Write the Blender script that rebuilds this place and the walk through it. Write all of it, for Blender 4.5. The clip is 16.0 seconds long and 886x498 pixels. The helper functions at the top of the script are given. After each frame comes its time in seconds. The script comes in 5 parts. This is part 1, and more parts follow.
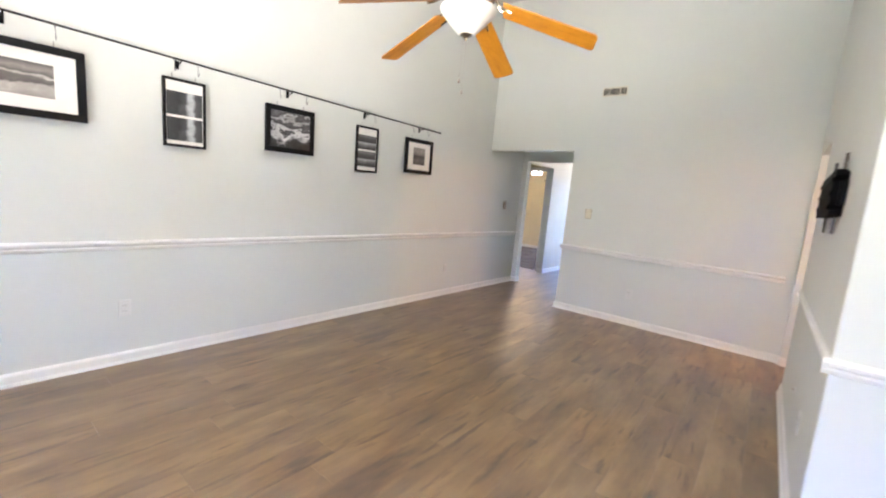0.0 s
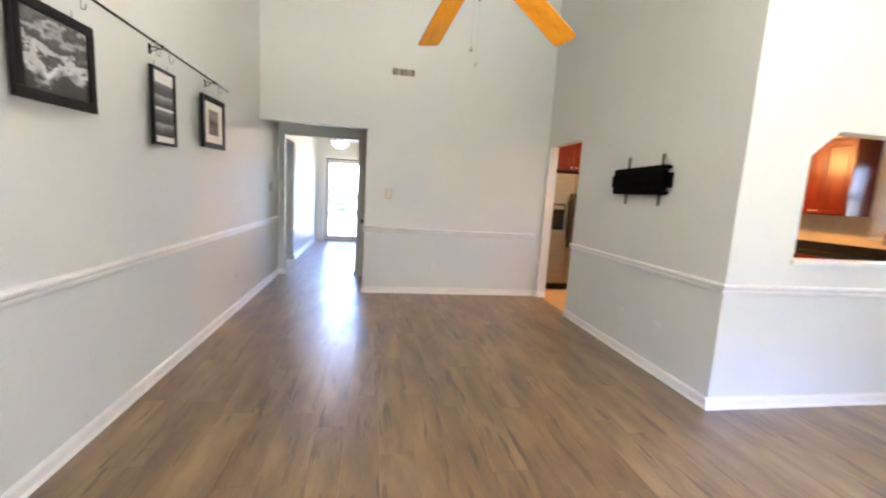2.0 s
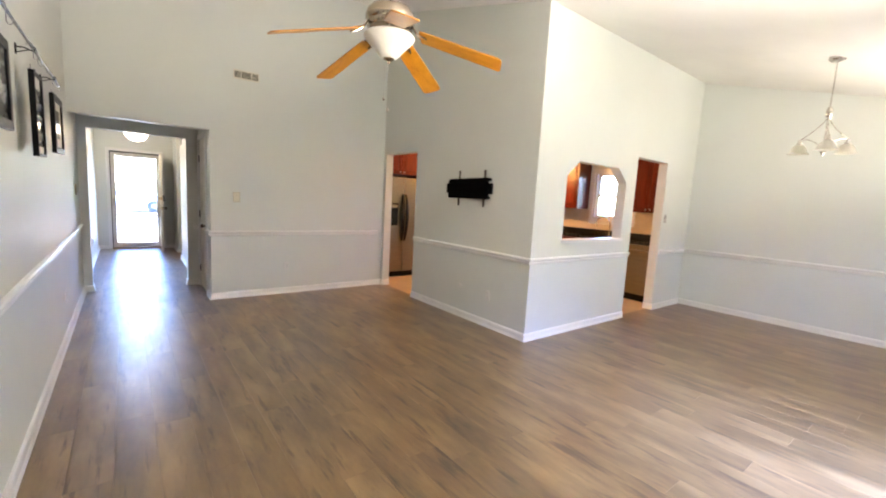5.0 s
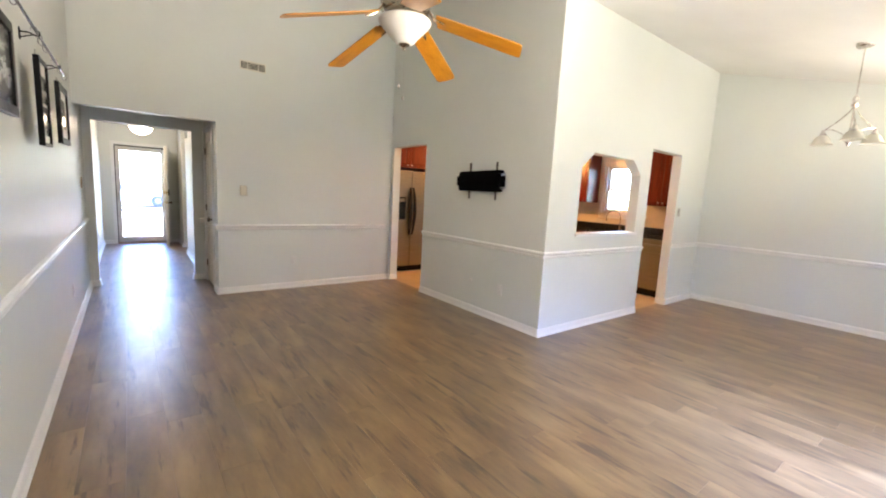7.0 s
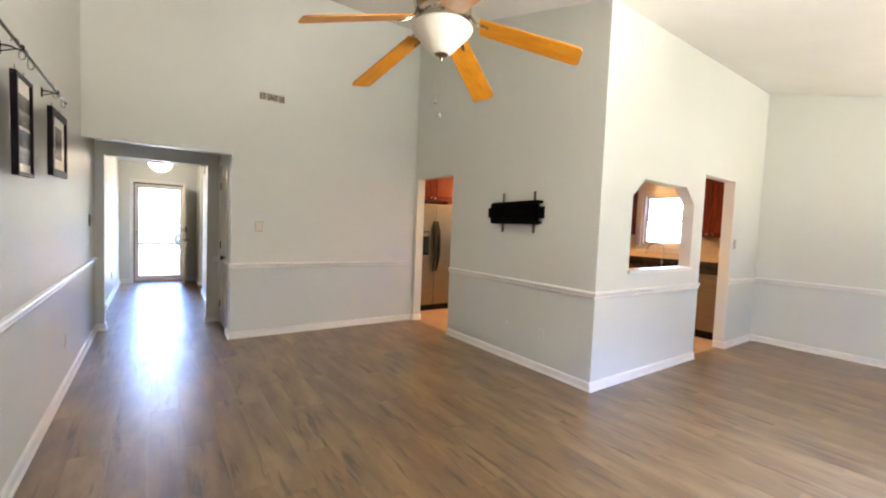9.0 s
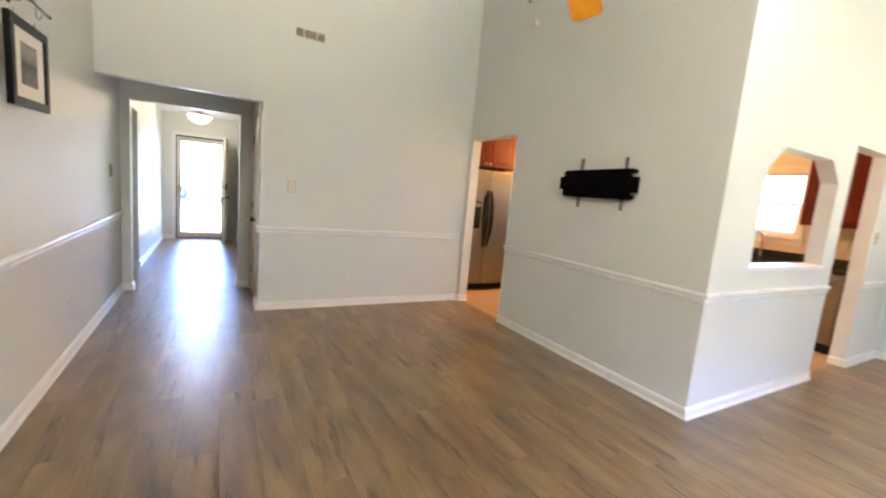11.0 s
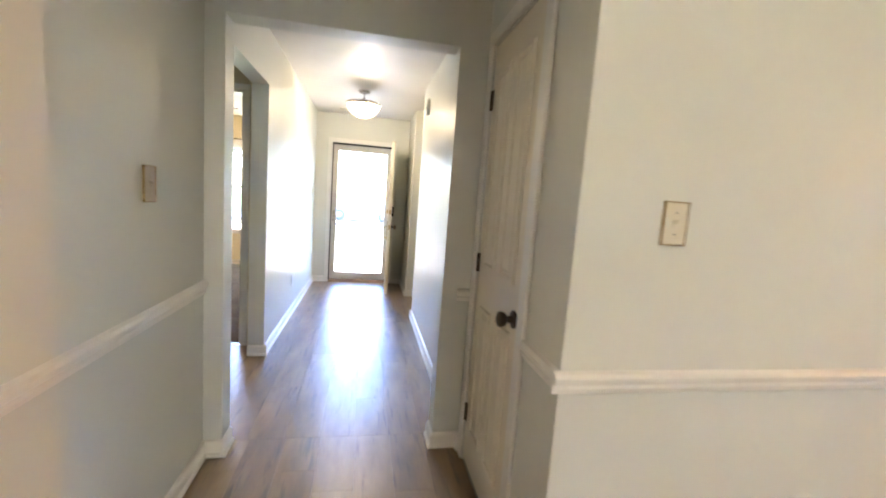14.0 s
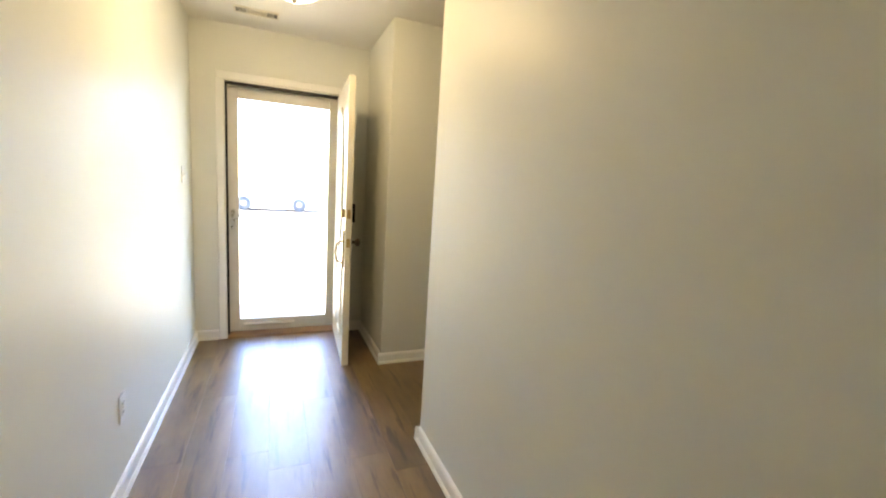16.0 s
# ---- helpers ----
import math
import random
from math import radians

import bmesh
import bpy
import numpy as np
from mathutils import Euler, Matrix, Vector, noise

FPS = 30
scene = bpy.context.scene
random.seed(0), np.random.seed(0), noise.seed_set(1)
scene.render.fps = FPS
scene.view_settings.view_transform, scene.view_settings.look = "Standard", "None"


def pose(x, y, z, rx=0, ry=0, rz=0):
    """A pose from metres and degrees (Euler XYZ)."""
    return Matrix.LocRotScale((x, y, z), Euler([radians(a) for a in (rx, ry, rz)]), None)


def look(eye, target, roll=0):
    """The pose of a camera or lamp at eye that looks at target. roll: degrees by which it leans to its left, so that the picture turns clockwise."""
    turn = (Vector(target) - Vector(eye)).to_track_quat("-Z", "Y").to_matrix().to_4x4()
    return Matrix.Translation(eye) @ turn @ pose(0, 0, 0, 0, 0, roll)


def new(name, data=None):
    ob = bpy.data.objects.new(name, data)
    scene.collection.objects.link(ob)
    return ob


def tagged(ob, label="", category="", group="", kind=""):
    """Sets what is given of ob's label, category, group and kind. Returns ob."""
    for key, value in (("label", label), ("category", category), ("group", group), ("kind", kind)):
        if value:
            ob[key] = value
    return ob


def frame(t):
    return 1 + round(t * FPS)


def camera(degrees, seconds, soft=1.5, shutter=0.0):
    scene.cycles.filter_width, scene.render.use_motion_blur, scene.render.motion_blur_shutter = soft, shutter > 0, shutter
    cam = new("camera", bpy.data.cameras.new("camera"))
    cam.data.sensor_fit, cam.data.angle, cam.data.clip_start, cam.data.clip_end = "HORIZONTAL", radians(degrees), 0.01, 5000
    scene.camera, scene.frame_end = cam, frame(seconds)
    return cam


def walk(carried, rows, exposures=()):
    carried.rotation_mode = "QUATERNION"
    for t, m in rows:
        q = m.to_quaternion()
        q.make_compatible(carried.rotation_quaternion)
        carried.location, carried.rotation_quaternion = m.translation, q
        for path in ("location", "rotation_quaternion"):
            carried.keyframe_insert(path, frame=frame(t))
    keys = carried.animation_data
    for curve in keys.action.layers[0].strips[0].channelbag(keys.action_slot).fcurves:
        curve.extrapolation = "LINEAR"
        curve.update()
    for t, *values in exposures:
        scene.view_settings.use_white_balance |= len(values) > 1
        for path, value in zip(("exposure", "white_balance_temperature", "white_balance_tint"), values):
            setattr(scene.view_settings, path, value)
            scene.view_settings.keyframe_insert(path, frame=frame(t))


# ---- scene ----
cam = camera(94.7, 16.0, soft=2.0, shutter=0.35)
PATH = [
    (0, (0.793, 0.013, 1.371), (-0.435, 1.569, 1.109), 5.2),
    (0.5, (0.231, 0.04, 1.353), (-0.922, 1.65, 1.069), 2.6),
    (1, (-0.276, 0.029, 1.374), (-1.095, 1.83, 1.081), 3.5),
    (1.5, (-0.812, -0.008, 1.345), (-1.074, 1.959, 1.093), 1.5),
    (2, (-1.23, -0.052, 1.34), (-0.886, 1.9, 1.073), 3.6),
    (2.5, (-1.636, -0.094, 1.371), (-0.803, 1.702, 1.087), 2.0),
    (3, (-1.9, -0.271, 1.378), (-0.783, 1.366, 1.111), 1.4),
    (3.5, (-2.01, -0.485, 1.395), (-0.861, 1.136, 1.162), 2.1),
    (6, (-2.178, -0.417, 1.418), (-0.925, 1.121, 1.167), 3.6),
    (6.5, (-2.172, -0.389, 1.399), (-0.933, 1.16, 1.147), 3.4),
    (7, (-2.179, -0.334, 1.388), (-0.968, 1.235, 1.121), 3.1),
    (7.5, (-2.155, -0.254, 1.36), (-0.959, 1.333, 1.132), 3.6),
    (8, (-2.043, -0.041, 1.374), (-0.879, 1.581, 1.258), 3.4),
    (8.2, (-2.034, 0.024, 1.378), (-0.892, 1.666, 1.363), 2.7),
    (10.5, (-1.87, 0.454, 1.358), (-0.699, 2.037, 1.009), 2.3),
    (11, (-1.737, 0.807, 1.36), (-0.757, 2.53, 1.093), 5.2),
    (11.5, (-1.745, 1.258, 1.359), (-0.927, 3.061, 1.075), 4.7),
    (12, (-1.733, 1.848, 1.346), (-1.236, 3.76, 1.034), 5.6),
    (12.5, (-1.801, 2.424, 1.331), (-1.39, 4.363, 1.064), 2.5),
    (13, (-1.825, 3.057, 1.338), (-1.39, 5.001, 1.162), 3.9),
    (13.5, (-1.856, 3.682, 1.325), (-1.339, 5.597, 1.07), 4.3),
    (14, (-1.885, 4.276, 1.314), (-1.507, 6.226, 1.079), 4.2),
    (14.5, (-1.94, 4.929, 1.315), (-1.422, 6.844, 1.064), 3.8),
    (15, (-1.978, 5.561, 1.331), (-1.504, 7.487, 1.079), 3.0),
    (15.5, (-2.021, 6.199, 1.348), (-1.372, 8.066, 1.043), 2.9),
    (16, (-2.054, 6.832, 1.321), (-1.288, 8.656, 1.033), 3.6),
]
EXPOSURES = [(0.0, 5.5, 5600, 16), (1.5, 5.5, 5700, 14), (2.5, 5.25, 5950, 15), (3.5, 5.15, 6050, 15), (8.0, 5.15, 6100, 15), (11.0, 5.35, 6150, 13), (12.0, 5.55, 6100, 12), (12.5, 5.55, 6150, 11), (14.0, 5.55, 6700, 12), (14.5, 5.6, 7400, 12), (15.0, 5.6, 8200, 11), (15.5, 5.55, 8500, 8), (16.0, 5.15, 8700, 8)]
walk(cam, [(t, look(eye, target, roll)) for t, eye, target, roll in PATH], EXPOSURES)

# ---------------------------------------------------------------- world, sun, large lights
world = bpy.data.worlds.new("world")
scene.world = world
world.use_nodes = True
wn = world.node_tree.nodes
sky = wn.new("ShaderNodeTexSky")
sky.sky_type = "NISHITA"
sky.sun_disc = False
sky.sun_elevation = radians(58)
sky.sun_rotation = radians(-62)
sky.ozone_density = 4.0
wn["Background"].inputs["Strength"].default_value = 0.15
# a clear, deep blue day
deep = wn.new("ShaderNodeHueSaturation")
deep.inputs["Saturation"].default_value = 1.2
deep.inputs["Hue"].default_value = 0.515
world.node_tree.links.new(sky.outputs["Color"], deep.inputs["Color"])
world.node_tree.links.new(deep.outputs["Color"], wn["Background"].inputs["Color"])

sun = new("sun", bpy.data.lights.new("sun", "SUN"))
sun.data.energy = 3.2
sun.data.angle = radians(0.5)
sun.data.color = (1.0, 0.98, 0.95)
sun.matrix_world = look((-8, 4.3, 14.5), (0, 0, 0))


def area(name, m, w, h, watts, col, spread=180):
    d = bpy.data.lights.new(name, "AREA")
    d.shape, d.size, d.size_y, d.energy, d.color = "RECTANGLE", w, h, watts, col
    d.spread = radians(spread)
    ob = new(name, d)
    ob.matrix_world = m
    return ob


def bulb(name, loc, watts, col, r=0.04):
    d = bpy.data.lights.new(name, "POINT")
    d.energy, d.color, d.shadow_soft_size = watts, col, r
    ob = new(name, d)
    ob.location = loc
    return ob


WARM = (1.0, 0.66, 0.34)
# sky light through the sliding door in the rear wall
area("slider_daylight", look((0.55, -1.05, 1.15), (0.75, -0.20, 0.0)), 1.2, 1.5, 2.0, (0.30, 0.44, 1.0), 72)
# added fill lamp at the same door, aimed up so the ceiling lights the room
area("ceiling_fill", look((0.45, -1.06, 0.9), (-0.25, 0.0, 2.7)), 1.6, 1.4, 4.2, (1.0, 0.88, 0.72), 92)
# added fill lamp for the dining side, set in an assumed, unseen window
area("dining_fill", look((3.1, -1.05, 1.5), (3.2, 0.15, 2.75)), 1.3, 1.0, 1.3, (1.0, 0.88, 0.70), 115)
bulb("kitchen_bulb", (3.2, 4.9, 2.15), 4.2, (1.0, 0.45, 0.10), 0.08)
bulb("hall_bulb", (-1.969, 9.01, 2.235), 0.65, (1.0, 0.82, 0.58), 0.06)
bulb("bedroom_bulb", (-4.15, 9.9, 1.95), 0.8, WARM, 0.06)

# ---------------------------------------------------------------- materials


def shader(name):
    m = bpy.data.materials.new(name)
    m.use_nodes = True
    nt = m.node_tree
    return m, nt.nodes, nt.links, nt.nodes["Principled BSDF"]


def coords(n, l, kind, scale=(1, 1, 1)):
    if kind == "world":
        src = n.new("ShaderNodeNewGeometry").outputs["Position"]
    else:
        src = n.new("ShaderNodeTexCoord").outputs["Object"]
    mp = n.new("ShaderNodeMapping")
    mp.inputs["Scale"].default_value = scale
    l.new(src, mp.inputs["Vector"])
    return mp.outputs["Vector"]


def noise_tex(n, l, vec, scale, detail=3, rough=0.55):
    t = n.new("ShaderNodeTexNoise")
    t.inputs["Scale"].default_value = scale
    t.inputs["Detail"].default_value = detail
    t.inputs["Roughness"].default_value = rough
    l.new(vec, t.inputs["Vector"])
    return t.outputs["Fac"]


def ramp(n, l, fac, stops):
    r = n.new("ShaderNodeValToRGB")
    e = r.color_ramp.elements
    while len(e) < len(stops):
        e.new(0.5)
    for k, (p, c) in enumerate(stops):
        e[k].position = p
        e[k].color = (*c, 1)
    l.new(fac, r.inputs["Fac"])
    return r.outputs["Color"]


def mix(n, l, fac, a, b, blend="MIX"):
    x = n.new("ShaderNodeMix")
    x.data_type, x.blend_type = "RGBA", blend
    for sock, v in ((x.inputs[0], fac), (x.inputs[6], a), (x.inputs[7], b)):
        if isinstance(v, (int, float)):
            sock.default_value = v
        elif isinstance(v, tuple):
            sock.default_value = (*v, 1)
        else:
            l.new(v, sock)
    return x.outputs[2]


def bump(n, l, b, height, strength, dist=0.002):
    k = n.new("ShaderNodeBump")
    k.inputs["Strength"].default_value = strength
    k.inputs["Distance"].default_value = dist
    l.new(height, k.inputs["Height"])
    l.new(k.outputs["Normal"], b.inputs["Normal"])


def plain(name, col, rough=0.5, metal=0.0, var=0.06, scale=2.5, bscale=0, bstr=0.15, kind="world", rvar=0.08, coat=0.0, spec=0.5):
    """Colour with variation at two scales, uneven gloss and a fine relief."""
    m, n, l, b = shader(name)
    v = coords(n, l, kind)
    big = noise_tex(n, l, v, scale, 4)
    fine = noise_tex(n, l, v, scale * 22, 3)
    lo = tuple(c * (1 - var) for c in col)
    hi = tuple(min(1, c * (1 + var)) for c in col)
    c1 = ramp(n, l, big, [(0.3, lo), (0.7, hi)])
    c2 = ramp(n, l, fine, [(0.3, (1 - var * 0.6,) * 3), (0.7, (1.0,) * 3)])
    l.new(mix(n, l, 1.0, c1, c2, "MULTIPLY"), b.inputs["Base Color"])
    mr = n.new("ShaderNodeMapRange")
    mr.inputs["To Min"].default_value = max(0.02, rough - rvar)
    mr.inputs["To Max"].default_value = min(1, rough + rvar)
    l.new(noise_tex(n, l, v, scale * 3, 3), mr.inputs["Value"])
    l.new(mr.outputs["Result"], b.inputs["Roughness"])
    b.inputs["Metallic"].default_value = metal
    b.inputs["Coat Weight"].default_value = coat
    b.inputs["Specular IOR Level"].default_value = spec
    if bscale:
        bump(n, l, b, noise_tex(n, l, v, bscale, 2), bstr)
    return m


PAINT = plain("wall_paint", (0.70, 0.715, 0.67), 0.44, var=0.02, scale=1.2, bscale=160, bstr=0.12, rvar=0.05, spec=0.24)
PAINT_LOW = plain("wall_paint_lower", (0.68, 0.71, 0.68), 0.44, var=0.02, scale=1.2, bscale=160, bstr=0.12, rvar=0.05, spec=0.24)
CREAM = plain("cream_paint", (0.70, 0.63, 0.44), 0.5, var=0.03, scale=1.2, bscale=160, bstr=0.12)
# wall paint with the kitchen's warm lamplight put into its colour
KITCHEN_LAMPLIT = plain("kitchen_lamplit_paint", (0.78, 0.64, 0.42), 0.5, var=0.03, scale=1.2, bscale=160, bstr=0.12)
CEIL = plain("ceiling_paint", (0.78, 0.76, 0.71), 0.5, var=0.03, scale=2, bscale=90, bstr=0.3)
TRIM = plain("white_trim", (0.80, 0.80, 0.77), 0.33, var=0.03, scale=5, bscale=60, bstr=0.05)
DOOR_WHITE = plain("door_white", (0.77, 0.73, 0.62), 0.38, var=0.03, scale=4, bscale=70, bstr=0.08)
BLACK = plain("black_satin", (0.006, 0.006, 0.0065), 0.42, var=0.2, scale=9, kind="object", spec=0.2)
BLACK_METAL = plain("black_metal", (0.003, 0.003, 0.0035), 0.6, metal=0.0, var=0.2, scale=12, bscale=300, bstr=0.05, kind="object", spec=0.06)
BLACK_GLOSS = plain("black_gloss", (0.008, 0.008, 0.009), 0.12, var=0.2, scale=9, kind="object")
NICKEL = plain("brushed_nickel", (0.55, 0.52, 0.48), 0.28, metal=1.0, var=0.08, scale=10, bscale=220, bstr=0.04, kind="object")
POLISHED = plain("polished_nickel", (0.42, 0.36, 0.28), 0.16, metal=1.0, var=0.03, scale=6, kind="object", rvar=0.03)
BRONZE = plain("dark_bronze", (0.10, 0.075, 0.055), 0.35, metal=0.9, var=0.15, scale=12, kind="object")
WIRE = plain("steel_wire", (0.22, 0.215, 0.21), 0.35, metal=0.6, var=0.1, scale=12, kind="object")
ROD_ENAMEL = plain("rod_enamel", (0.012, 0.012, 0.012), 0.22, var=0.1, scale=9, kind="object", spec=0.8)
RAIL_STEEL = plain("rail_steel", (0.13, 0.115, 0.095), 0.5, metal=0.0, var=0.15, scale=12, kind="object")
BRASS = plain("aged_brass", (0.50, 0.36, 0.16), 0.3, metal=1.0, var=0.12, scale=12, kind="object")
CHROME = plain("chrome", (0.75, 0.75, 0.75), 0.1, metal=1.0, var=0.04, scale=8, kind="object", rvar=0.03)
ALMOND = plain("almond_plastic", (0.70, 0.65, 0.52), 0.4, var=0.03, scale=12, kind="object")
TAN_PLATE = plain("tan_plate", (0.36, 0.25, 0.10), 0.28, metal=0.35, var=0.10, scale=12, kind="object")
DUSKY_PLASTIC = plain("dusky_plastic", (0.42, 0.36, 0.30), 0.4, var=0.05, scale=12, kind="object")
WHITE_PLASTIC = plain("white_plastic", (0.71, 0.72, 0.70), 0.4, var=0.03, scale=12, kind="object")
MAT_BOARD = plain("mat_board", (0.80, 0.78, 0.73), 0.85, var=0.02, scale=8, bscale=500, bstr=0.05, kind="object")
GRANITE = plain("black_granite", (0.018, 0.018, 0.02), 0.12, var=0.5, scale=40, rvar=0.04)
BACKSPLASH = plain("backsplash", (0.62, 0.55, 0.44), 0.3, var=0.08, scale=6, bscale=40, bstr=0.1)
CARPET = plain("carpet", (0.145, 0.135, 0.125), 0.95, var=0.42, scale=4.5, bscale=260, bstr=1.0, rvar=0.03)
CONCRETE = plain("concrete", (0.38, 0.365, 0.33), 0.85, var=0.12, scale=1.5, bscale=60, bstr=0.4)
ASPHALT = plain("asphalt", (0.055, 0.055, 0.058), 0.9, var=0.2, scale=1.0, bscale=120, bstr=0.6)
GRASS = plain("lawn", (0.075, 0.12, 0.03), 0.9, var=0.4, scale=0.7, bscale=70, bstr=1.0)
BARK = plain("bark", (0.09, 0.065, 0.045), 0.9, var=0.3, scale=4, bscale=25, bstr=0.8)
CAR_PAINT = plain("car_paint", (0.75, 0.76, 0.77), 0.25, metal=0.2, var=0.03, scale=3, coat=1.0, rvar=0.03)
# tyres and side glass lightened: the outdoor glare is put into their colours
GLARE_RUBBER = plain("rubber", (0.10, 0.10, 0.10), 0.8, var=0.2, scale=8)
GLARE_GLASS = plain("car_glass_glare", (0.25, 0.25, 0.25), 0.3, var=0.1, scale=3, rvar=0.02)
TAN_FLOOR = plain("vinyl_tile", (0.54, 0.40, 0.24), 0.38, var=0.10, scale=2.2, bscale=30, bstr=0.06)


def glass_mat(name, rough=0.0, col=(1, 1, 1)):
    m, n, l, b = shader(name)
    b.inputs["Base Color"].default_value = (*col, 1)
    b.inputs["Roughness"].default_value = rough
    b.inputs["Transmission Weight"].default_value = 1.0
    b.inputs["IOR"].default_value = 1.45
    return m


GLASS = glass_mat("window_glass")


def frosted(name, col, emit=0.0, ecol=(1, 0.8, 0.55), clear=0.0):
    m, n, l, b = shader(name)
    v = coords(n, l, "object")
    c = ramp(n, l, noise_tex(n, l, v, 14, 4), [(0.3, tuple(x * 0.9 for x in col)), (0.7, col)])
    l.new(c, b.inputs["Base Color"])
    b.inputs["Roughness"].default_value = 0.3
    b.inputs["Subsurface Weight"].default_value = 0.2
    b.inputs["Transmission Weight"].default_value = clear
    b.inputs["Subsurface Radius"].default_value = (0.02, 0.02, 0.02)
    if emit:
        b.inputs["Emission Color"].default_value = (*ecol, 1)
        b.inputs["Emission Strength"].default_value = emit
    return m


BOWL_OFF = frosted("alabaster_bowl", (0.76, 0.74, 0.66))
BOWL_ON = frosted("lit_alabaster", (0.86, 0.82, 0.72), 0.40, (1, 0.77, 0.48))
SHADE_OFF = frosted("etched_shade", (0.88, 0.85, 0.75), clear=0.65)
SHADE_ON = frosted("lit_shade", (0.86, 0.82, 0.72), 0.2, (1, 0.92, 0.85))


def wood(name, dark, mid, light, rough, along="y", sx=16, sy=1.1, spec=0.5, random_tone=True, blotch=0.5, bstr=0.12, fine=0.35, spread=1.0, coat=0.0, streak=(1.5, 1.9), knot=((0.30, (0.38, 0.34, 0.32)), (0.44, (1, 1, 1)))):
    """Long grain, fine pores and darker cathedral streaks; each piece takes its own tone."""
    m, n, l, b = shader(name)
    tc = n.new("ShaderNodeTexCoord")
    info = n.new("ShaderNodeObjectInfo")
    mul = n.new("ShaderNodeVectorMath")
    mul.operation = "SCALE"
    mul.inputs[0].default_value = (13.7, 41.3, 7.9)
    l.new(info.outputs["Random"], mul.inputs["Scale"])
    add = n.new("ShaderNodeVectorMath")
    l.new(tc.outputs["Object"], add.inputs[0])
    l.new(mul.outputs["Vector"], add.inputs[1])

    def stretched(a, c):
        mp = n.new("ShaderNodeMapping")
        mp.inputs["Scale"].default_value = {"y": (a, c, a), "x": (c, a, a), "z": (a, a, c)}[along]
        l.new(add.outputs["Vector"], mp.inputs["Vector"])
        return mp.outputs["Vector"]

    g1 = noise_tex(n, l, stretched(sx, sy), 1.0, 6, 0.6)
    g2 = noise_tex(n, l, stretched(sx * 6, sy * 2.2), 1.0, 4, 0.6)
    g3 = noise_tex(n, l, stretched(sx * streak[0], sy * streak[1]), 1.0, 4, 0.6)
    c = ramp(n, l, g1, [(0.28, dark), (0.5, mid), (0.72, light)])
    c = mix(n, l, fine, c, ramp(n, l, g2, [(0.3, (0.55, 0.52, 0.5)), (0.65, (1, 1, 1))]), "MULTIPLY")
    c = mix(n, l, blotch, c, ramp(n, l, g3, knot), "MULTIPLY")
    if random_tone:
        tone = ramp(n, l, info.outputs["Random"], [(0, (1 - 0.14 * spread,) * 3), (0.5, (1 - 0.03 * spread,) * 3), (1, (1 + 0.08 * spread, 1 + 0.06 * spread, 1 + 0.04 * spread))])
        c = mix(n, l, 1.0, c, tone, "MULTIPLY")
    l.new(c, b.inputs["Base Color"])
    mr = n.new("ShaderNodeMapRange")
    mr.inputs["To Min"].default_value = rough - 0.05
    mr.inputs["To Max"].default_value = rough + 0.07
    l.new(g2, mr.inputs["Value"])
    l.new(mr.outputs["Result"], b.inputs["Roughness"])
    b.inputs["Specular IOR Level"].default_value = spec
    b.inputs["Coat Weight"].default_value = coat
    b.inputs["Coat Roughness"].default_value = 0.52
    b.inputs["Coat IOR"].default_value = 1.75
    bump(n, l, b, g2, bstr, 0.001)
    return m


PLANK = wood("vinyl_plank", (0.072, 0.034, 0.009), (0.190, 0.110, 0.037), (0.325, 0.208, 0.083), 0.33, sx=6, sy=1.5, blotch=1.0, bstr=0.05, fine=0.15, spec=1.0, spread=0.35, coat=0.62, streak=(3.0, 1.5), knot=((0.32, (0.26, 0.16, 0.09)), (0.44, (1, 1, 1))))
CHERRY = wood("cherry_cabinet", (0.07, 0.005, 0.0015), (0.13, 0.011, 0.002), (0.19, 0.022, 0.004), 0.30, spec=0.3, along="z", sx=12, sy=1.6, blotch=0.2, bstr=0.04)
OAK = wood("fan_blade_oak", (0.42, 0.155, 0.006), (0.52, 0.212, 0.008), (0.60, 0.265, 0.015), 0.35, along="x", sx=26, sy=2.0, blotch=0.15, bstr=0.05)
THRESHOLD_OAK = wood("threshold_wood", (0.13, 0.07, 0.03), (0.24, 0.13, 0.055), (0.32, 0.19, 0.09), 0.4, along="x", sx=20, sy=1.5)
# white enamel greyed: the backlit frame's shade is put into the colour
STORM_SHADED = plain("storm_door_shaded", (0.62, 0.59, 0.53), 0.4, var=0.05, scale=6, bscale=60, bstr=0.05)


def steel(name):
    m, n, l, b = shader(name)
    v = coords(n, l, "object", (3, 3, 260))
    g = noise_tex(n, l, v, 1.0, 3)
    # dark golden base: the warm kitchen reflection is put into the metal's colour
    l.new(ramp(n, l, g, [(0.3, (0.21, 0.185, 0.13)), (0.7, (0.30, 0.26, 0.18))]), b.inputs["Base Color"])
    b.inputs["Metallic"].default_value = 1.0
    mr = n.new("ShaderNodeMapRange")
    mr.inputs["To Min"].default_value = 0.28
    mr.inputs["To Max"].default_value = 0.42
    l.new(g, mr.inputs["Value"])
    l.new(mr.outputs["Result"], b.inputs["Roughness"])
    bump(n, l, b, g, 0.06, 0.001)
    return m


STEEL = steel("stainless_steel")


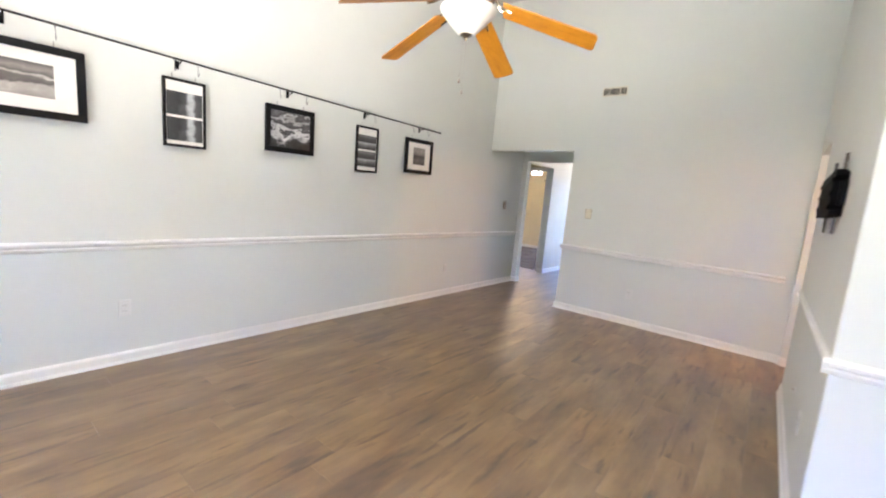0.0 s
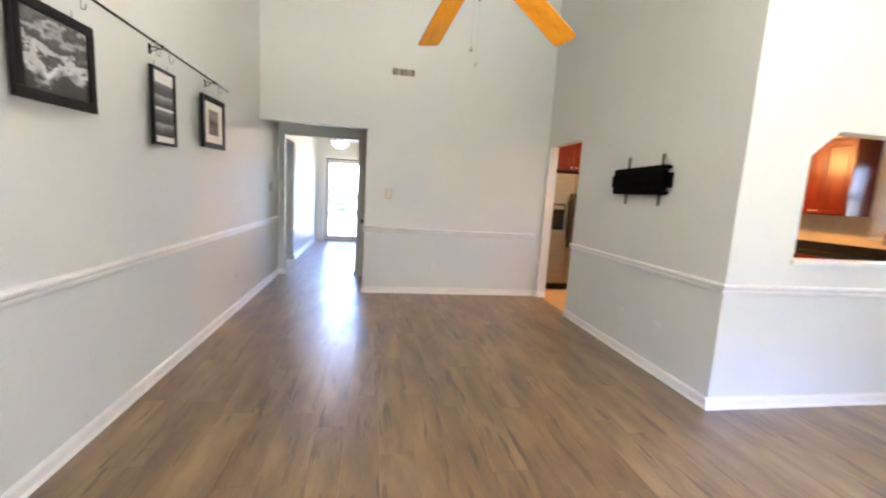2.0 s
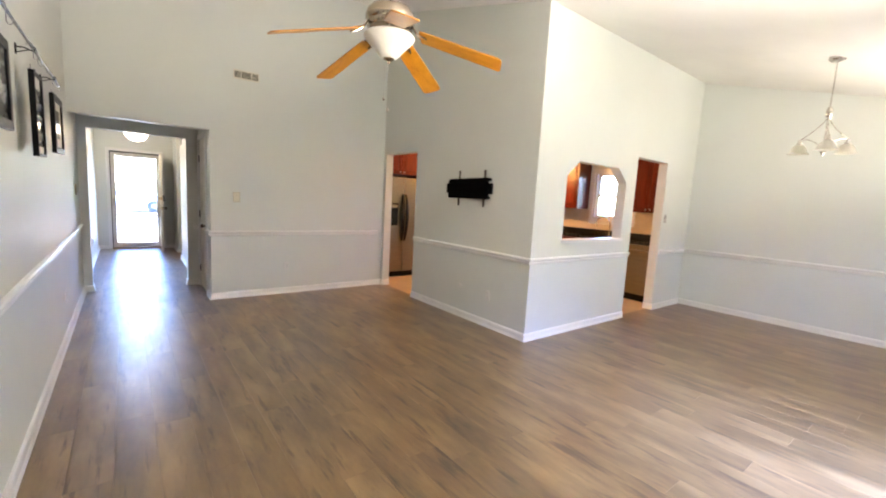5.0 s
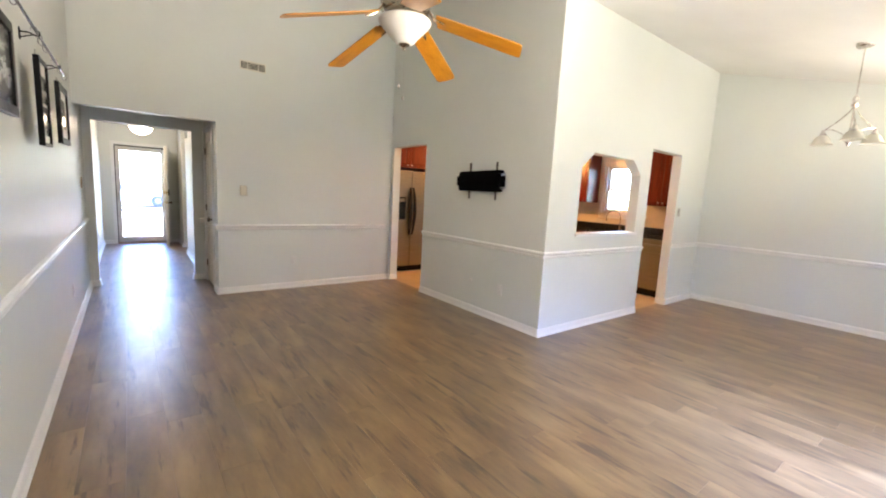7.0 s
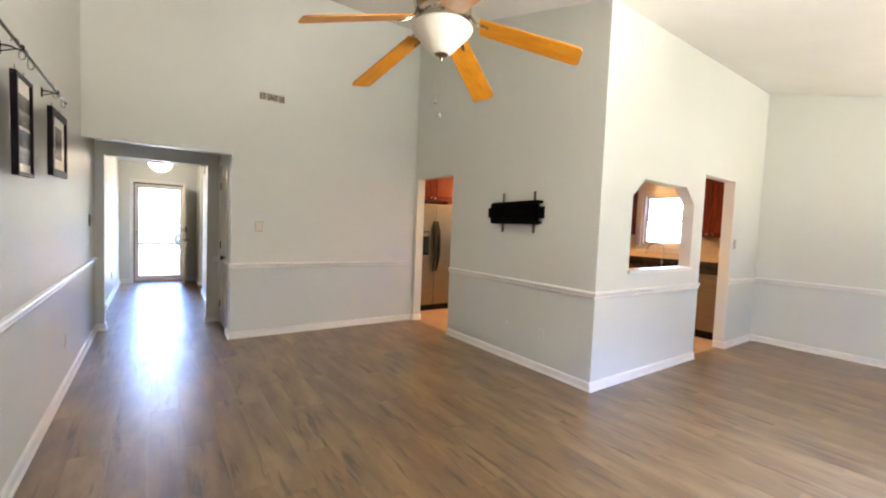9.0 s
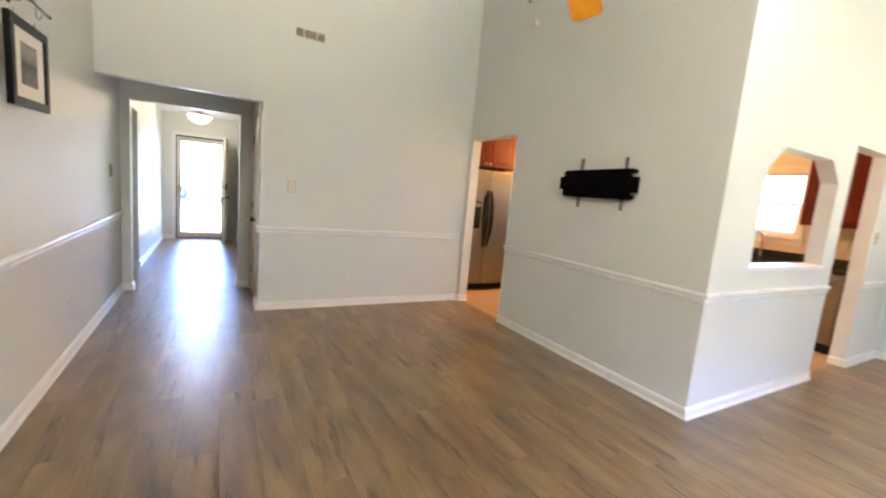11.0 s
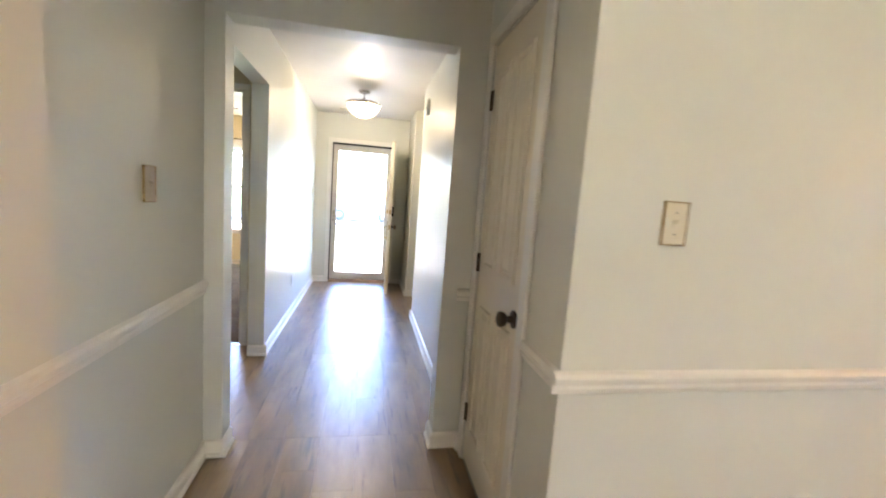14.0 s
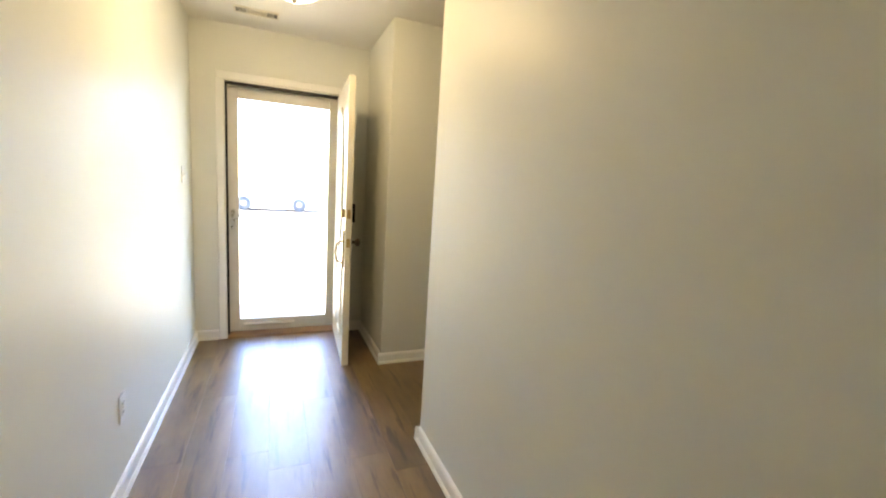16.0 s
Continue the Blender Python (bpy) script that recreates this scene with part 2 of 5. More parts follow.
def photo(name, bands, mottled, tone=(1, 1, 1), zscale=1.0, warp=0.25, across="Z"):
    """A black-and-white landscape print: bands of light and dark, bent and broken by noise. Local x across, z up, in metres."""
    m, n, l, b = shader(name)
    v = coords(n, l, "object")
    sep = n.new("ShaderNodeSeparateXYZ")
    l.new(v, sep.inputs[0])
    w1 = noise_tex(n, l, coords(n, l, "object", (5, 1, 9)), 1.3, 5)
    h = n.new("ShaderNodeMath")
    h.operation = "MULTIPLY_ADD"
    l.new(w1, h.inputs[0])
    h.inputs[1].default_value = warp
    hz = n.new("ShaderNodeMath")
    hz.operation = "MULTIPLY_ADD"
    l.new(sep.outputs[across], hz.inputs[0])
    hz.inputs[1].default_value = zscale
    hz.inputs[2].default_value = 0.5 - warp * 0.5
    l.new(hz.outputs[0], h.inputs[2])
    c = ramp(n, l, h.outputs[0], [(p, tuple(g * t for t in tone)) for p, g in bands])
    d = noise_tex(n, l, coords(n, l, "object", (12, 1, 17)), 1.0, 6, 0.6)
    c = mix(n, l, mottled, c, ramp(n, l, d, [(0.35, (0.08,) * 3), (0.55, (0.5,) * 3), (0.7, (1.5,) * 3)]), "MULTIPLY")
    l.new(c, b.inputs["Base Color"])
    b.inputs["Roughness"].default_value = 0.5
    b.inputs["Coat Weight"].default_value = 0.8
    b.inputs["Coat Roughness"].default_value = 0.05
    return m


# ---------------------------------------------------------------- mesh helpers


def box(bm, x0, x1, y0, y1, z0, z1, bevel=0.0, seg=2):
    v = [bm.verts.new((x, y, z)) for z in (z0, z1) for y in (y0, y1) for x in (x0, x1)]
    fs = [bm.faces.new([v[i] for i in q]) for q in ((0, 2, 3, 1), (4, 5, 7, 6), (0, 1, 5, 4), (2, 6, 7, 3), (0, 4, 6, 2), (1, 3, 7, 5))]
    if bevel:
        es = list({e for f in fs for e in f.edges})
        bmesh.ops.bevel(bm, geom=es, offset=bevel, segments=seg, affect="EDGES", profile=0.6)
    return bm


def lathe(bm, prof, c=(0, 0, 0), seg=28, axis="z"):
    rings = []
    for r, h in prof:
        ring = []
        for k in range(seg):
            a = 2 * math.pi * k / seg
            p = (r * math.cos(a), r * math.sin(a), h)
            if axis == "y":
                p = (p[0], -p[2], p[1])
            if axis == "x":
                p = (p[2], p[0], p[1])
            ring.append(bm.verts.new((c[0] + p[0], c[1] + p[1], c[2] + p[2])))
        rings.append(ring)
    for a, b in zip(rings, rings[1:]):
        for k in range(seg):
            bm.faces.new((a[k], a[(k + 1) % seg], b[(k + 1) % seg], b[k]))
    bm.faces.new(rings[0][::-1])
    bm.faces.new(rings[-1])
    return bm


def tube(bm, pts, r, seg=8):
    pts = [Vector(p) for p in pts]
    rings = []
    side = None
    for i, p in enumerate(pts):
        d = (pts[min(i + 1, len(pts) - 1)] - pts[max(i - 1, 0)]).normalized()
        if side is None:
            side = d.orthogonal().normalized()
        side = (side - d * side.dot(d)).normalized()
        up = d.cross(side)
        rad = r[i] if isinstance(r, (list, tuple)) else r
        rings.append([bm.verts.new(p + (side * math.cos(2 * math.pi * k / seg) + up * math.sin(2 * math.pi * k / seg)) * rad) for k in range(seg)])
    for a, b in zip(rings, rings[1:]):
        for k in range(seg):
            bm.faces.new((a[k], a[(k + 1) % seg], b[(k + 1) % seg], b[k]))
    bm.faces.new(rings[0][::-1])
    bm.faces.new(rings[-1])
    return bm


def prism(bm, outline, lo, hi, axis="y"):
    """Extrudes an outline of (a, b) pairs; axis y: a is x, b is z; axis z: a is x, b is y; axis x: a is y, b is z."""
    def at(a, b, h):
        return {"y": (a, h, b), "z": (a, b, h), "x": (h, a, b)}[axis]
    v0 = [bm.verts.new(at(a, b, lo)) for a, b in outline]
    v1 = [bm.verts.new(at(a, b, hi)) for a, b in outline]
    k = len(outline)
    for i in range(k):
        bm.faces.new((v0[i], v0[(i + 1) % k], v1[(i + 1) % k], v1[i]))
    bm.faces.new(v0[::-1])
    bm.faces.new(v1)
    return bm


def mesh_of(name, bm, mats, smooth=False):
    bmesh.ops.recalc_face_normals(bm, faces=bm.faces[:])
    me = bpy.data.meshes.new(name)
    bm.to_mesh(me)
    bm.free()
    for m in mats if isinstance(mats, (list, tuple)) else [mats]:
        me.materials.append(m)
    if smooth:
        me.polygons.foreach_set("use_smooth", [True] * len(me.polygons))
        me.set_sharp_from_angle(angle=radians(38))
    return me


def part(name, bm, material, parent=None, label="", smooth=False):
    ob = new(name, mesh_of(name, bm, material, smooth))
    ob.parent = parent
    if label:
        ob["label"] = label
    return ob


def thing(name, m, label, category, group="", kind=""):
    ob = new(name)
    ob.empty_display_size = 0.1
    ob.matrix_basis = m
    return tagged(ob, label, category, group, kind)


def B():
    return bmesh.new()


# ---------------------------------------------------------------- plan
XL, XT, XR = -2.606, 1.06, 4.67      # left wall, television wall, dining wall
YB, YP, YF = -1.15, 2.22, 5.275      # rear wall, pass-through wall, far wall
W = 0.12                             # wall thickness
HX0, HX1 = -2.628, -1.336              # hall
YV, YD, YFR = 6.295, 7.58, 10.46     # hall doorway wall, end of the side alcove, front wall
LOW = 2.44                           # flat ceilings
RAIL = 0.84


def ceil(y):
    return 3.325 + 0.262 * (y - YP)


def wall(name, axis, lo, hi, a0, a1, z1, holes=(), sloped=False, mats=None, label="", split=RAIL, z0=0.0, extra=None):
    """A wall across axis from lo to hi, running from a0 to a1, with holes (a, a, z, z) right through it."""
    bm = B()
    ae = sorted({a0, a1, *[h[0] for h in holes], *[h[1] for h in holes]})
    ze = sorted({z0, z1, *([split] if split else []), *[h[2] for h in holes], *[h[3] for h in holes]})
    ae = [a for a in ae if a0 <= a <= a1]
    ze = [z for z in ze if z0 <= z <= z1]
    solid = {}
    for i in range(len(ae) - 1):
        for j in range(len(ze) - 1):
            a, z = (ae[i] + ae[i + 1]) / 2, (ze[j] + ze[j + 1]) / 2
            solid[i, j] = not any(h[0] < a < h[1] and h[2] < z < h[3] for h in holes)
    verts = {}

    def vert(d, a, z):
        key = (d, a, z)
        if key not in verts:
            zz = ceil(a if axis == "x" else d) + 0.06 if sloped and z == z1 else z
            verts[key] = bm.verts.new((d, a, zz) if axis == "x" else (a, d, zz))
        return verts[key]

    def face(pts, mi):
        f = bm.faces.new([vert(*p) for p in pts])
        f.material_index = mi

    for (i, j), s in solid.items():
        if not s:
            continue
        p, q, r, t = ae[i], ae[i + 1], ze[j], ze[j + 1]
        mi = 0 if split and t <= split + 1e-6 else 1
        face([(lo, p, r), (lo, q, r), (lo, q, t), (lo, p, t)], mi)
        face([(hi, p, r), (hi, p, t), (hi, q, t), (hi, q, r)], mi)
        if not solid.get((i - 1, j)):
            face([(lo, p, r), (lo, p, t), (hi, p, t), (hi, p, r)], mi)
        if not solid.get((i + 1, j)):
            face([(lo, q, r), (hi, q, r), (hi, q, t), (lo, q, t)], mi)
        if not solid.get((i, j - 1)):
            face([(lo, p, r), (hi, p, r), (hi, q, r), (lo, q, r)], mi)
        if not solid.get((i, j + 1)):
            face([(lo, p, t), (lo, q, t), (hi, q, t), (hi, p, t)], mi)
    if extra:
        extra(bm)
    ob = part(name, bm, mats or [PAINT_LOW, PAINT])
    return tagged(ob, label or "pale blue-grey painted plaster wall", "wall", kind="structure")


BASE_PROFILE = [(0, 0), (0.024, 0), (0.022, 0.012), (0.014, 0.020), (0.014, 0.062), (0.009, 0.074), (0, 0.080)]
RAIL_PROFILE = [(0, 0.803), (0.009, 0.808), (0.013, 0.822), (0.010, 0.832), (0.022, 0.842), (0.025, 0.856), (0.017, 0.866), (0, 0.870)]


def run(name, prof, p, q, n, material=None, label="white painted baseboard along the wall"):
    """A moulding from p to q (x, y) on a wall whose face looks along n."""
    bm = B()
    rings = [[bm.verts.new((e[0] + n[0] * d, e[1] + n[1] * d, z)) for d, z in prof] for e in (p, q)]
    k = len(prof)
    for i in range(k):
        bm.faces.new((rings[0][i], rings[0][(i + 1) % k], rings[1][(i + 1) % k], rings[1][i]))
    bm.faces.new(rings[0][::-1])
    bm.faces.new(rings[1])
    ob = part(name, bm, material or TRIM)
    return tagged(ob, label, "trim", kind="structure")


def base(p, q, n):
    return run("baseboard", BASE_PROFILE, p, q, n)


def rail(p, q, n):
    return run("chair_rail", RAIL_PROFILE, p, q, n, label="white moulded chair rail along the wall")


def slab(name, x0, x1, y0, y1, z0, z1, material, label, category):
    return tagged(part(name, box(B(), x0, x1, y0, y1, z0, z1), material), label, category, kind="structure")


# ---------------------------------------------------------------- structure
H = 4.3
wall("wall_west", "x", XL - W, XL, YB - W, YV, H, sloped=True)
wall("wall_rear", "y", YB - W, YB, XL, XR, 2.5, holes=[(-0.45, 1.35, 0.0, 2.03), (2.4, 3.8, 0.95, 2.05)], sloped=True)
wall("wall_east", "x", XR, XR + W, YB - W, 6.52, H, holes=[(3.10, 3.86, 1.20, 2.06)], sloped=True)
# far wall with the hall opening; its east part backs the kitchen door stub
wall("wall_north", "y", YF, YF + W, XL, XT + W, H, holes=[(XL, -1.335, 0, 2.09)], sloped=True)
KD0, KD1 = 4.35, 5.205
wall("wall_television", "x", XT, XT + W, YP, YF, H, holes=[(KD0, KD1, 0, 2.05)], sloped=True)
PX0, PX1, PZ0, PZ1 = 1.55, 2.755, 1.047, 1.903


def chamfers(bm):
    for s, x in ((1, PX0), (-1, PX1)):
        prism(bm, [(x, PZ1), (x + s * 0.20, PZ1), (x, PZ1 - 0.17)], YP, YP + W)


DX0, DX1 = 2.985, 3.80
wall("wall_pass_through", "y", YP, YP + W, XT + W, XR, H, holes=[(PX0, PX1, PZ0, PZ1), (DX0, DX1, 0, 2.078)], sloped=True, extra=chamfers)

# kitchen shell
wall("wall_kitchen_north", "y", 6.40, 6.52, XT + W, XR, 2.6, mats=[KITCHEN_LAMPLIT, KITCHEN_LAMPLIT], label="painted kitchen wall with warm lamplight in its colour")
wall("wall_kitchen_west", "x", XT, XT + W, YF + W, 6.52, 2.6, mats=[KITCHEN_LAMPLIT, KITCHEN_LAMPLIT], label="painted kitchen wall with warm lamplight in its colour")

# vestibule and hall
CY0, CY1 = 5.592, 6.178
wall("wall_closet", "x", -1.335, -1.335 + W, YF + W, YV, 2.6, holes=[(CY0, CY1, 0, 2.04)])
wall("wall_hall_door", "y", YV, YV + W, XL - W, -1.335 + W, 2.6, holes=[(-2.522, -1.48, 0, 2.052)])
wall("wall_hall_east", "x", HX1, HX1 + W, YV + W, 8.70, 2.6, split=0)
wall("wall_hall_west", "x", HX0 - W, HX0, YV + W, YFR, 2.6, holes=[(YV + W, YD, 0, 2.065)], split=0)
wall("wall_front", "y", YFR, YFR + 0.16, HX0 - W, 1.2, 2.6, holes=[(-2.405, -1.53, 0, 2.045)], split=0)
wall("wall_foyer_return", "x", -1.31, -1.19, 9.68, YFR, 2.6, split=0)
wall("wall_foyer_side", "y", 9.68, 9.80, -1.19, 1.2, 2.6, split=0)
wall("wall_corridor_south", "y", 8.58, 8.70, HX1 + W, 1.2, 2.6, split=0)
wall("wall_corridor_end", "x", 1.2, 1.32, 8.58, 9.80, 2.6, split=0)
# closet back
wall("wall_closet_back", "x", -0.55, -0.43, YF + W, YV + W, 2.6, split=0)
wall("wall_closet_side", "y", YV, YV + W, -1.335 + W, -0.55, 2.6, split=0)
# side alcove and bedroom
BDX0, BDX1 = -3.66, -2.855
wall("wall_alcove_end", "x", -4.02, -3.90, YV + W, 7.80, 2.6, split=0)
wall("wall_alcove_south", "y", YV, YV + W, -4.02, XL - W, 2.6, split=0)
wall("wall_bedroom_door", "y", 7.80, 7.92, -6.2, HX0 - W, 2.6, holes=[(BDX0, BDX1, 0, 2.05)], split=0, mats=[CREAM, CREAM], label="cream painted bedroom wall")
wall("wall_bedroom_closet", "x", -3.88, -3.76, 7.92, 8.57, 2.6, split=0, mats=[CREAM, CREAM], label="cream painted closet wall in the bedroom")
wall("wall_bedroom_closet_front", "y", 8.45, 8.57, -6.2, -3.88, 2.6, split=0, mats=[CREAM, CREAM], label="cream painted closet wall in the bedroom")
wall("wall_bedroom_west", "x", -6.32, -6.2, 7.80, 11.75, 2.6, split=0, mats=[CREAM, CREAM], label="cream painted bedroom wall")
wall("wall_bedroom_north", "y", 11.60, 11.75, -6.2, HX0, 2.6, holes=[(-4.55, -3.65, 0.60, 2.0)], split=0, mats=[CREAM, CREAM], label="cream painted bedroom wall with a window")
wall("wall_bedroom_east", "x", HX0 - W - 0.05, HX0 - W, 7.92, 11.60, 2.6, split=0, mats=[CREAM, CREAM], label="cream painted bedroom wall")

# ceilings
bm = B()
prism(bm, [(YB - W, ceil(YB - W)), (YF + W, ceil(YF + W)), (YF + W, ceil(YF + W) + 0.15), (YB - W, ceil(YB - W) + 0.15)], XL - W, XR + W, "x")
tagged(part("ceiling_vault", bm, CEIL), "sloping white painted living room ceiling", "ceiling", kind="structure")
slab("ceiling_kitchen", XT + 0.01, XR, YP + W, 6.52, LOW, LOW + 0.12, CEIL, "flat white kitchen ceiling", "ceiling")
slab("ceiling_hall", XL - W, 1.32, YF + W, YFR + 0.16, LOW, LOW + 0.12, CEIL, "flat white hall ceiling", "ceiling")
slab("ceiling_bedroom", -6.32, XL - W, YV, 11.75, LOW, LOW + 0.12, CEIL, "flat white bedroom ceiling", "ceiling")

# floors under the planks
slab("subfloor", XL - W, XR + W, YB - W, YFR + 0.16, -0.12, -0.012, CONCRETE, "concrete floor slab under the planks", "floor")
slab("floor_kitchen", XT + 0.06, XR, YP + 0.06, 6.40, -0.012, -0.001, TAN_FLOOR, "light tan vinyl kitchen floor", "floor")
slab("floor_bedroom", -6.2, XL - W, 7.86, 11.60, -0.05, 0.006, CARPET, "grey-brown worn bedroom carpet", "carpet")
slab("floor_alcove_base", -4.02, XL - W, YV, 7.86, -0.12, -0.012, CONCRETE, "concrete floor slab under the planks", "floor")

# baseboards
base((XL, YB), (XL, YV), (1, 0))
base((-1.335 - 0.0, YF), (XT, YF), (0, -1))
base((XT, YP), (XT, KD0), (-1, 0))
base((XT, KD1), (XT, YF), (-1, 0))
base((XT + 0.001, KD1), (XT + W, KD1), (0, -1))
base((XT, KD0), (XT + W, KD0), (0, 1))
base((XT - 0.024, YP), (DX0, YP), (0, -1))
base((DX1, YP), (XR, YP), (0, -1))
base((DX1, YP - 0.024), (DX1, YP + W), (-1, 0))
base((XR, YB), (XR, YP), (-1, 0))
base((1.35, YB), (XR, YB), (0, 1))
base((XL, YB), (-0.45, YB), (0, 1))
base((-1.335, YF - 0.024), (-1.335, 5.53), (-1, 0))
base((-1.335, 6.24), (-1.335, YV), (-1, 0))
base((XL, YV), (-2.522, YV), (0, -1))
base((-1.48, YV), (-1.335, YV), (0, -1))
base((-2.522, YV - 0.024), (-2.522, YV + W), (1, 0))
base((-1.48, YV - 0.024), (-1.48, YV + W), (-1, 0))
base((HX1, YV + W), (HX1, 8.70), (-1, 0))
base((HX1 - 0.024, 8.70), (1.2, 8.70), (0, 1))
base((HX0, YD), (HX0, YFR), (1, 0))
base((HX0 - W, YD), (HX0 + 0.024, YD), (0, -1))
base((HX0, YFR), (-2.465, YFR), (0, -1))
base((-1.46, YFR), (-1.31, YFR), (0, -1))
base((-1.31, 9.68), (-1.31, YFR), (-1, 0))
base((-1.334, 9.68), (1.2, 9.68), (0, -1))
base((-6.2, 11.60), (HX0 - W - 0.05, 11.60), (0, -1))
base((-3.76, 7.92), (-3.76, 8.57), (1, 0))
# chair rails
rail((XL, YB), (XL, YV), (1, 0))
rail((-1.36, YF), (0.985, YF), (0, -1))
rail((-1.335, YF), (-1.335, 5.53), (-1, 0))
rail((-1.405, YV), (-1.335, YV), (0, -1))
rail((XT, YP), (XT, KD0), (-1, 0))
rail((XT - 0.025, YP), (DX0, YP), (0, -1))
rail((DX1 + 0.01, YP), (XR, YP), (0, -1))
rail((XR, YB), (XR, YP), (-1, 0))
rail((1.43, YB), (XR, YB), (0, 1))
rail((XL, YB), (-0.53, YB), (0, 1))


def casing(name, axis, face, out, a0, a1, z1, w=0.062, d=0.016, label="white painted door casing"):
    """Flat casing with a rounded edge round an opening a0..a1 up to z1, on the wall face whose outward sign is out."""
    t = thing(name, pose(0, 0, 0), label, "trim", kind="structure")
    lo, hi = sorted((face, face + out * d))
    for nm, (p, q, r, s) in (("side_casing", (a0 - w, a0, 0, z1)), ("side_casing", (a1, a1 + w, 0, z1)), ("head_casing", (a0 - w, a1 + w, z1, z1 + w))):
        bm = B()
        if axis == "x":
            box(bm, lo, hi, p, q, r, s, 0.004, 1)
        else:
            box(bm, p, q, lo, hi, r, s, 0.004, 1)
        part(nm, bm, TRIM, t)
    return t


casing("closet_casing", "x", -1.335, -1, CY0, CY1, 2.04)
casing("bedroom_casing", "y", 7.80, -1, BDX0, BDX1, 2.05, 0.045)
casing("front_casing", "y", YFR, -1, -2.405, -1.53, 2.045, 0.055, label="white painted front door casing")
slab("pass_through_sill", PX0 - 0.02, PX1 + 0.02, YP - 0.022, YP + W + 0.01, PZ0 - 0.028, PZ0 + 0.001, TRIM, "white painted pass-through sill", "sill")
slab("bedroom_threshold", BDX0, BDX1, 7.785, 7.815, -0.002, 0.009, NICKEL, "thin metal carpet strip in the bedroom doorway", "threshold")

# ---------------------------------------------------------------- wall plates and vents


def switch_plate(m, label, material, rim=None, lever=None):
    t = thing("light_switch", m, label, "switch")
    part("plate", box(B(), -0.036, 0.036, -0.006, 0, -0.058, 0.058, 0.003), material, t)
    if rim:
        bm = B()
        for x in (-0.0385, 0.0355):
            box(bm, x, x + 0.003, -0.0085, 0, -0.061, 0.061, 0.001, 1)
        for z in (-0.061, 0.058):
            box(bm, -0.0355, 0.0355, -0.0085, 0, z, z + 0.003, 0.001, 1)
        part("rim", bm, rim, t, "darker raised rim")
    part("toggle_frame", box(B(), -0.007, 0.007, -0.009, -0.005, -0.013, 0.013, 0.001, 1), material, t)
    bm = box(B(), -0.0045, 0.0045, -0.019, -0.008, 0.000, 0.010, 0.001, 1)
    part("toggle", bm, lever or material, t)
    for z in (-0.03, 0.03):
        part("screw", lathe(B(), [(0.003, 0.006), (0.003, 0.0075)], (0, 0, z), 8, "y"), NICKEL, t)
    return t


def outlet(m, label, material):
    t = thing("wall_outlet", m, label, "outlet")
    part("plate", box(B(), -0.036, 0.036, -0.006, 0, -0.058, 0.058, 0.003), material, t)
    for z in (-0.02, 0.02):
        s = part("socket", box(B(), -0.016, 0.016, -0.008, -0.005, z - 0.013, z + 0.013, 0.003), material, t)
        bm = B()
        box(bm, -0.008, -0.006, -0.0085, -0.0075, z - 0.004, z + 0.006)
        box(bm, 0.006, 0.008, -0.0085, -0.0075, z - 0.004, z + 0.006)
        part("slots", bm, BLACK, s)
    part("screw", lathe(B(), [(0.003, 0.006), (0.003, 0.0085)], (0, 0, 0), 8, "y"), NICKEL, t)
    return t


def coax(m):
    t = thing("cable_jack", m, "small white cable jack plate low on the wall", "outlet")
    part("plate", box(B(), -0.02, 0.02, -0.004, 0, -0.02, 0.02, 0.002), WHITE_PLASTIC, t)
    part("connector", lathe(B(), [(0.006, 0.003), (0.006, 0.012), (0.004, 0.016)], (0, 0, 0), 10, "y"), NICKEL, t)
    return t


LEFT, RIGHT = 90, -90
switch_plate(pose(-1.045, YF, 1.297), "almond plastic toggle switch plate on the wall", ALMOND, TAN_PLATE)
outlet(pose(-0.425, YF, 0.378), "white duplex outlet plate under the chair rail", WHITE_PLASTIC)
outlet(pose(XL, 4.40, 0.375, 0, 0, LEFT), "white duplex outlet plate low on the wall", WHITE_PLASTIC)
outlet(pose(XL, 0.816, 0.395, 0, 0, LEFT), "white duplex outlet plate low on the wall", WHITE_PLASTIC)
switch_plate(pose(XL, 5.815, 1.298, 0, 0, LEFT), "dusky tan toggle switch plate in the vestibule", DUSKY_PLASTIC, TAN_PLATE)
outlet(pose(XT, 2.79, 0.362, 0, 0, RIGHT), "white duplex outlet plate low on the wall", WHITE_PLASTIC)
coax(pose(XT, 3.277, 0.385, 0, 0, RIGHT))
switch_plate(pose(3.905, YP, 1.31), "brushed metal toggle switch plate beside the kitchen doorway", NICKEL)
switch_plate(pose(HX1, 6.615, 1.325, 0, 0, RIGHT), "tan-coloured toggle switch plate in the hall", TAN_PLATE, BRASS, ALMOND)
outlet(pose(HX0, 8.75, 0.36, 0, 0, LEFT), "white duplex outlet plate low on the hall wall", WHITE_PLASTIC)
switch_plate(pose(HX0, 10.11, 1.31, 0, 0, LEFT), "white toggle switch plate near the front door", WHITE_PLASTIC)
outlet(pose(-5.27, 11.60, 0.40), "white duplex outlet plate on the cream bedroom wall", WHITE_PLASTIC)


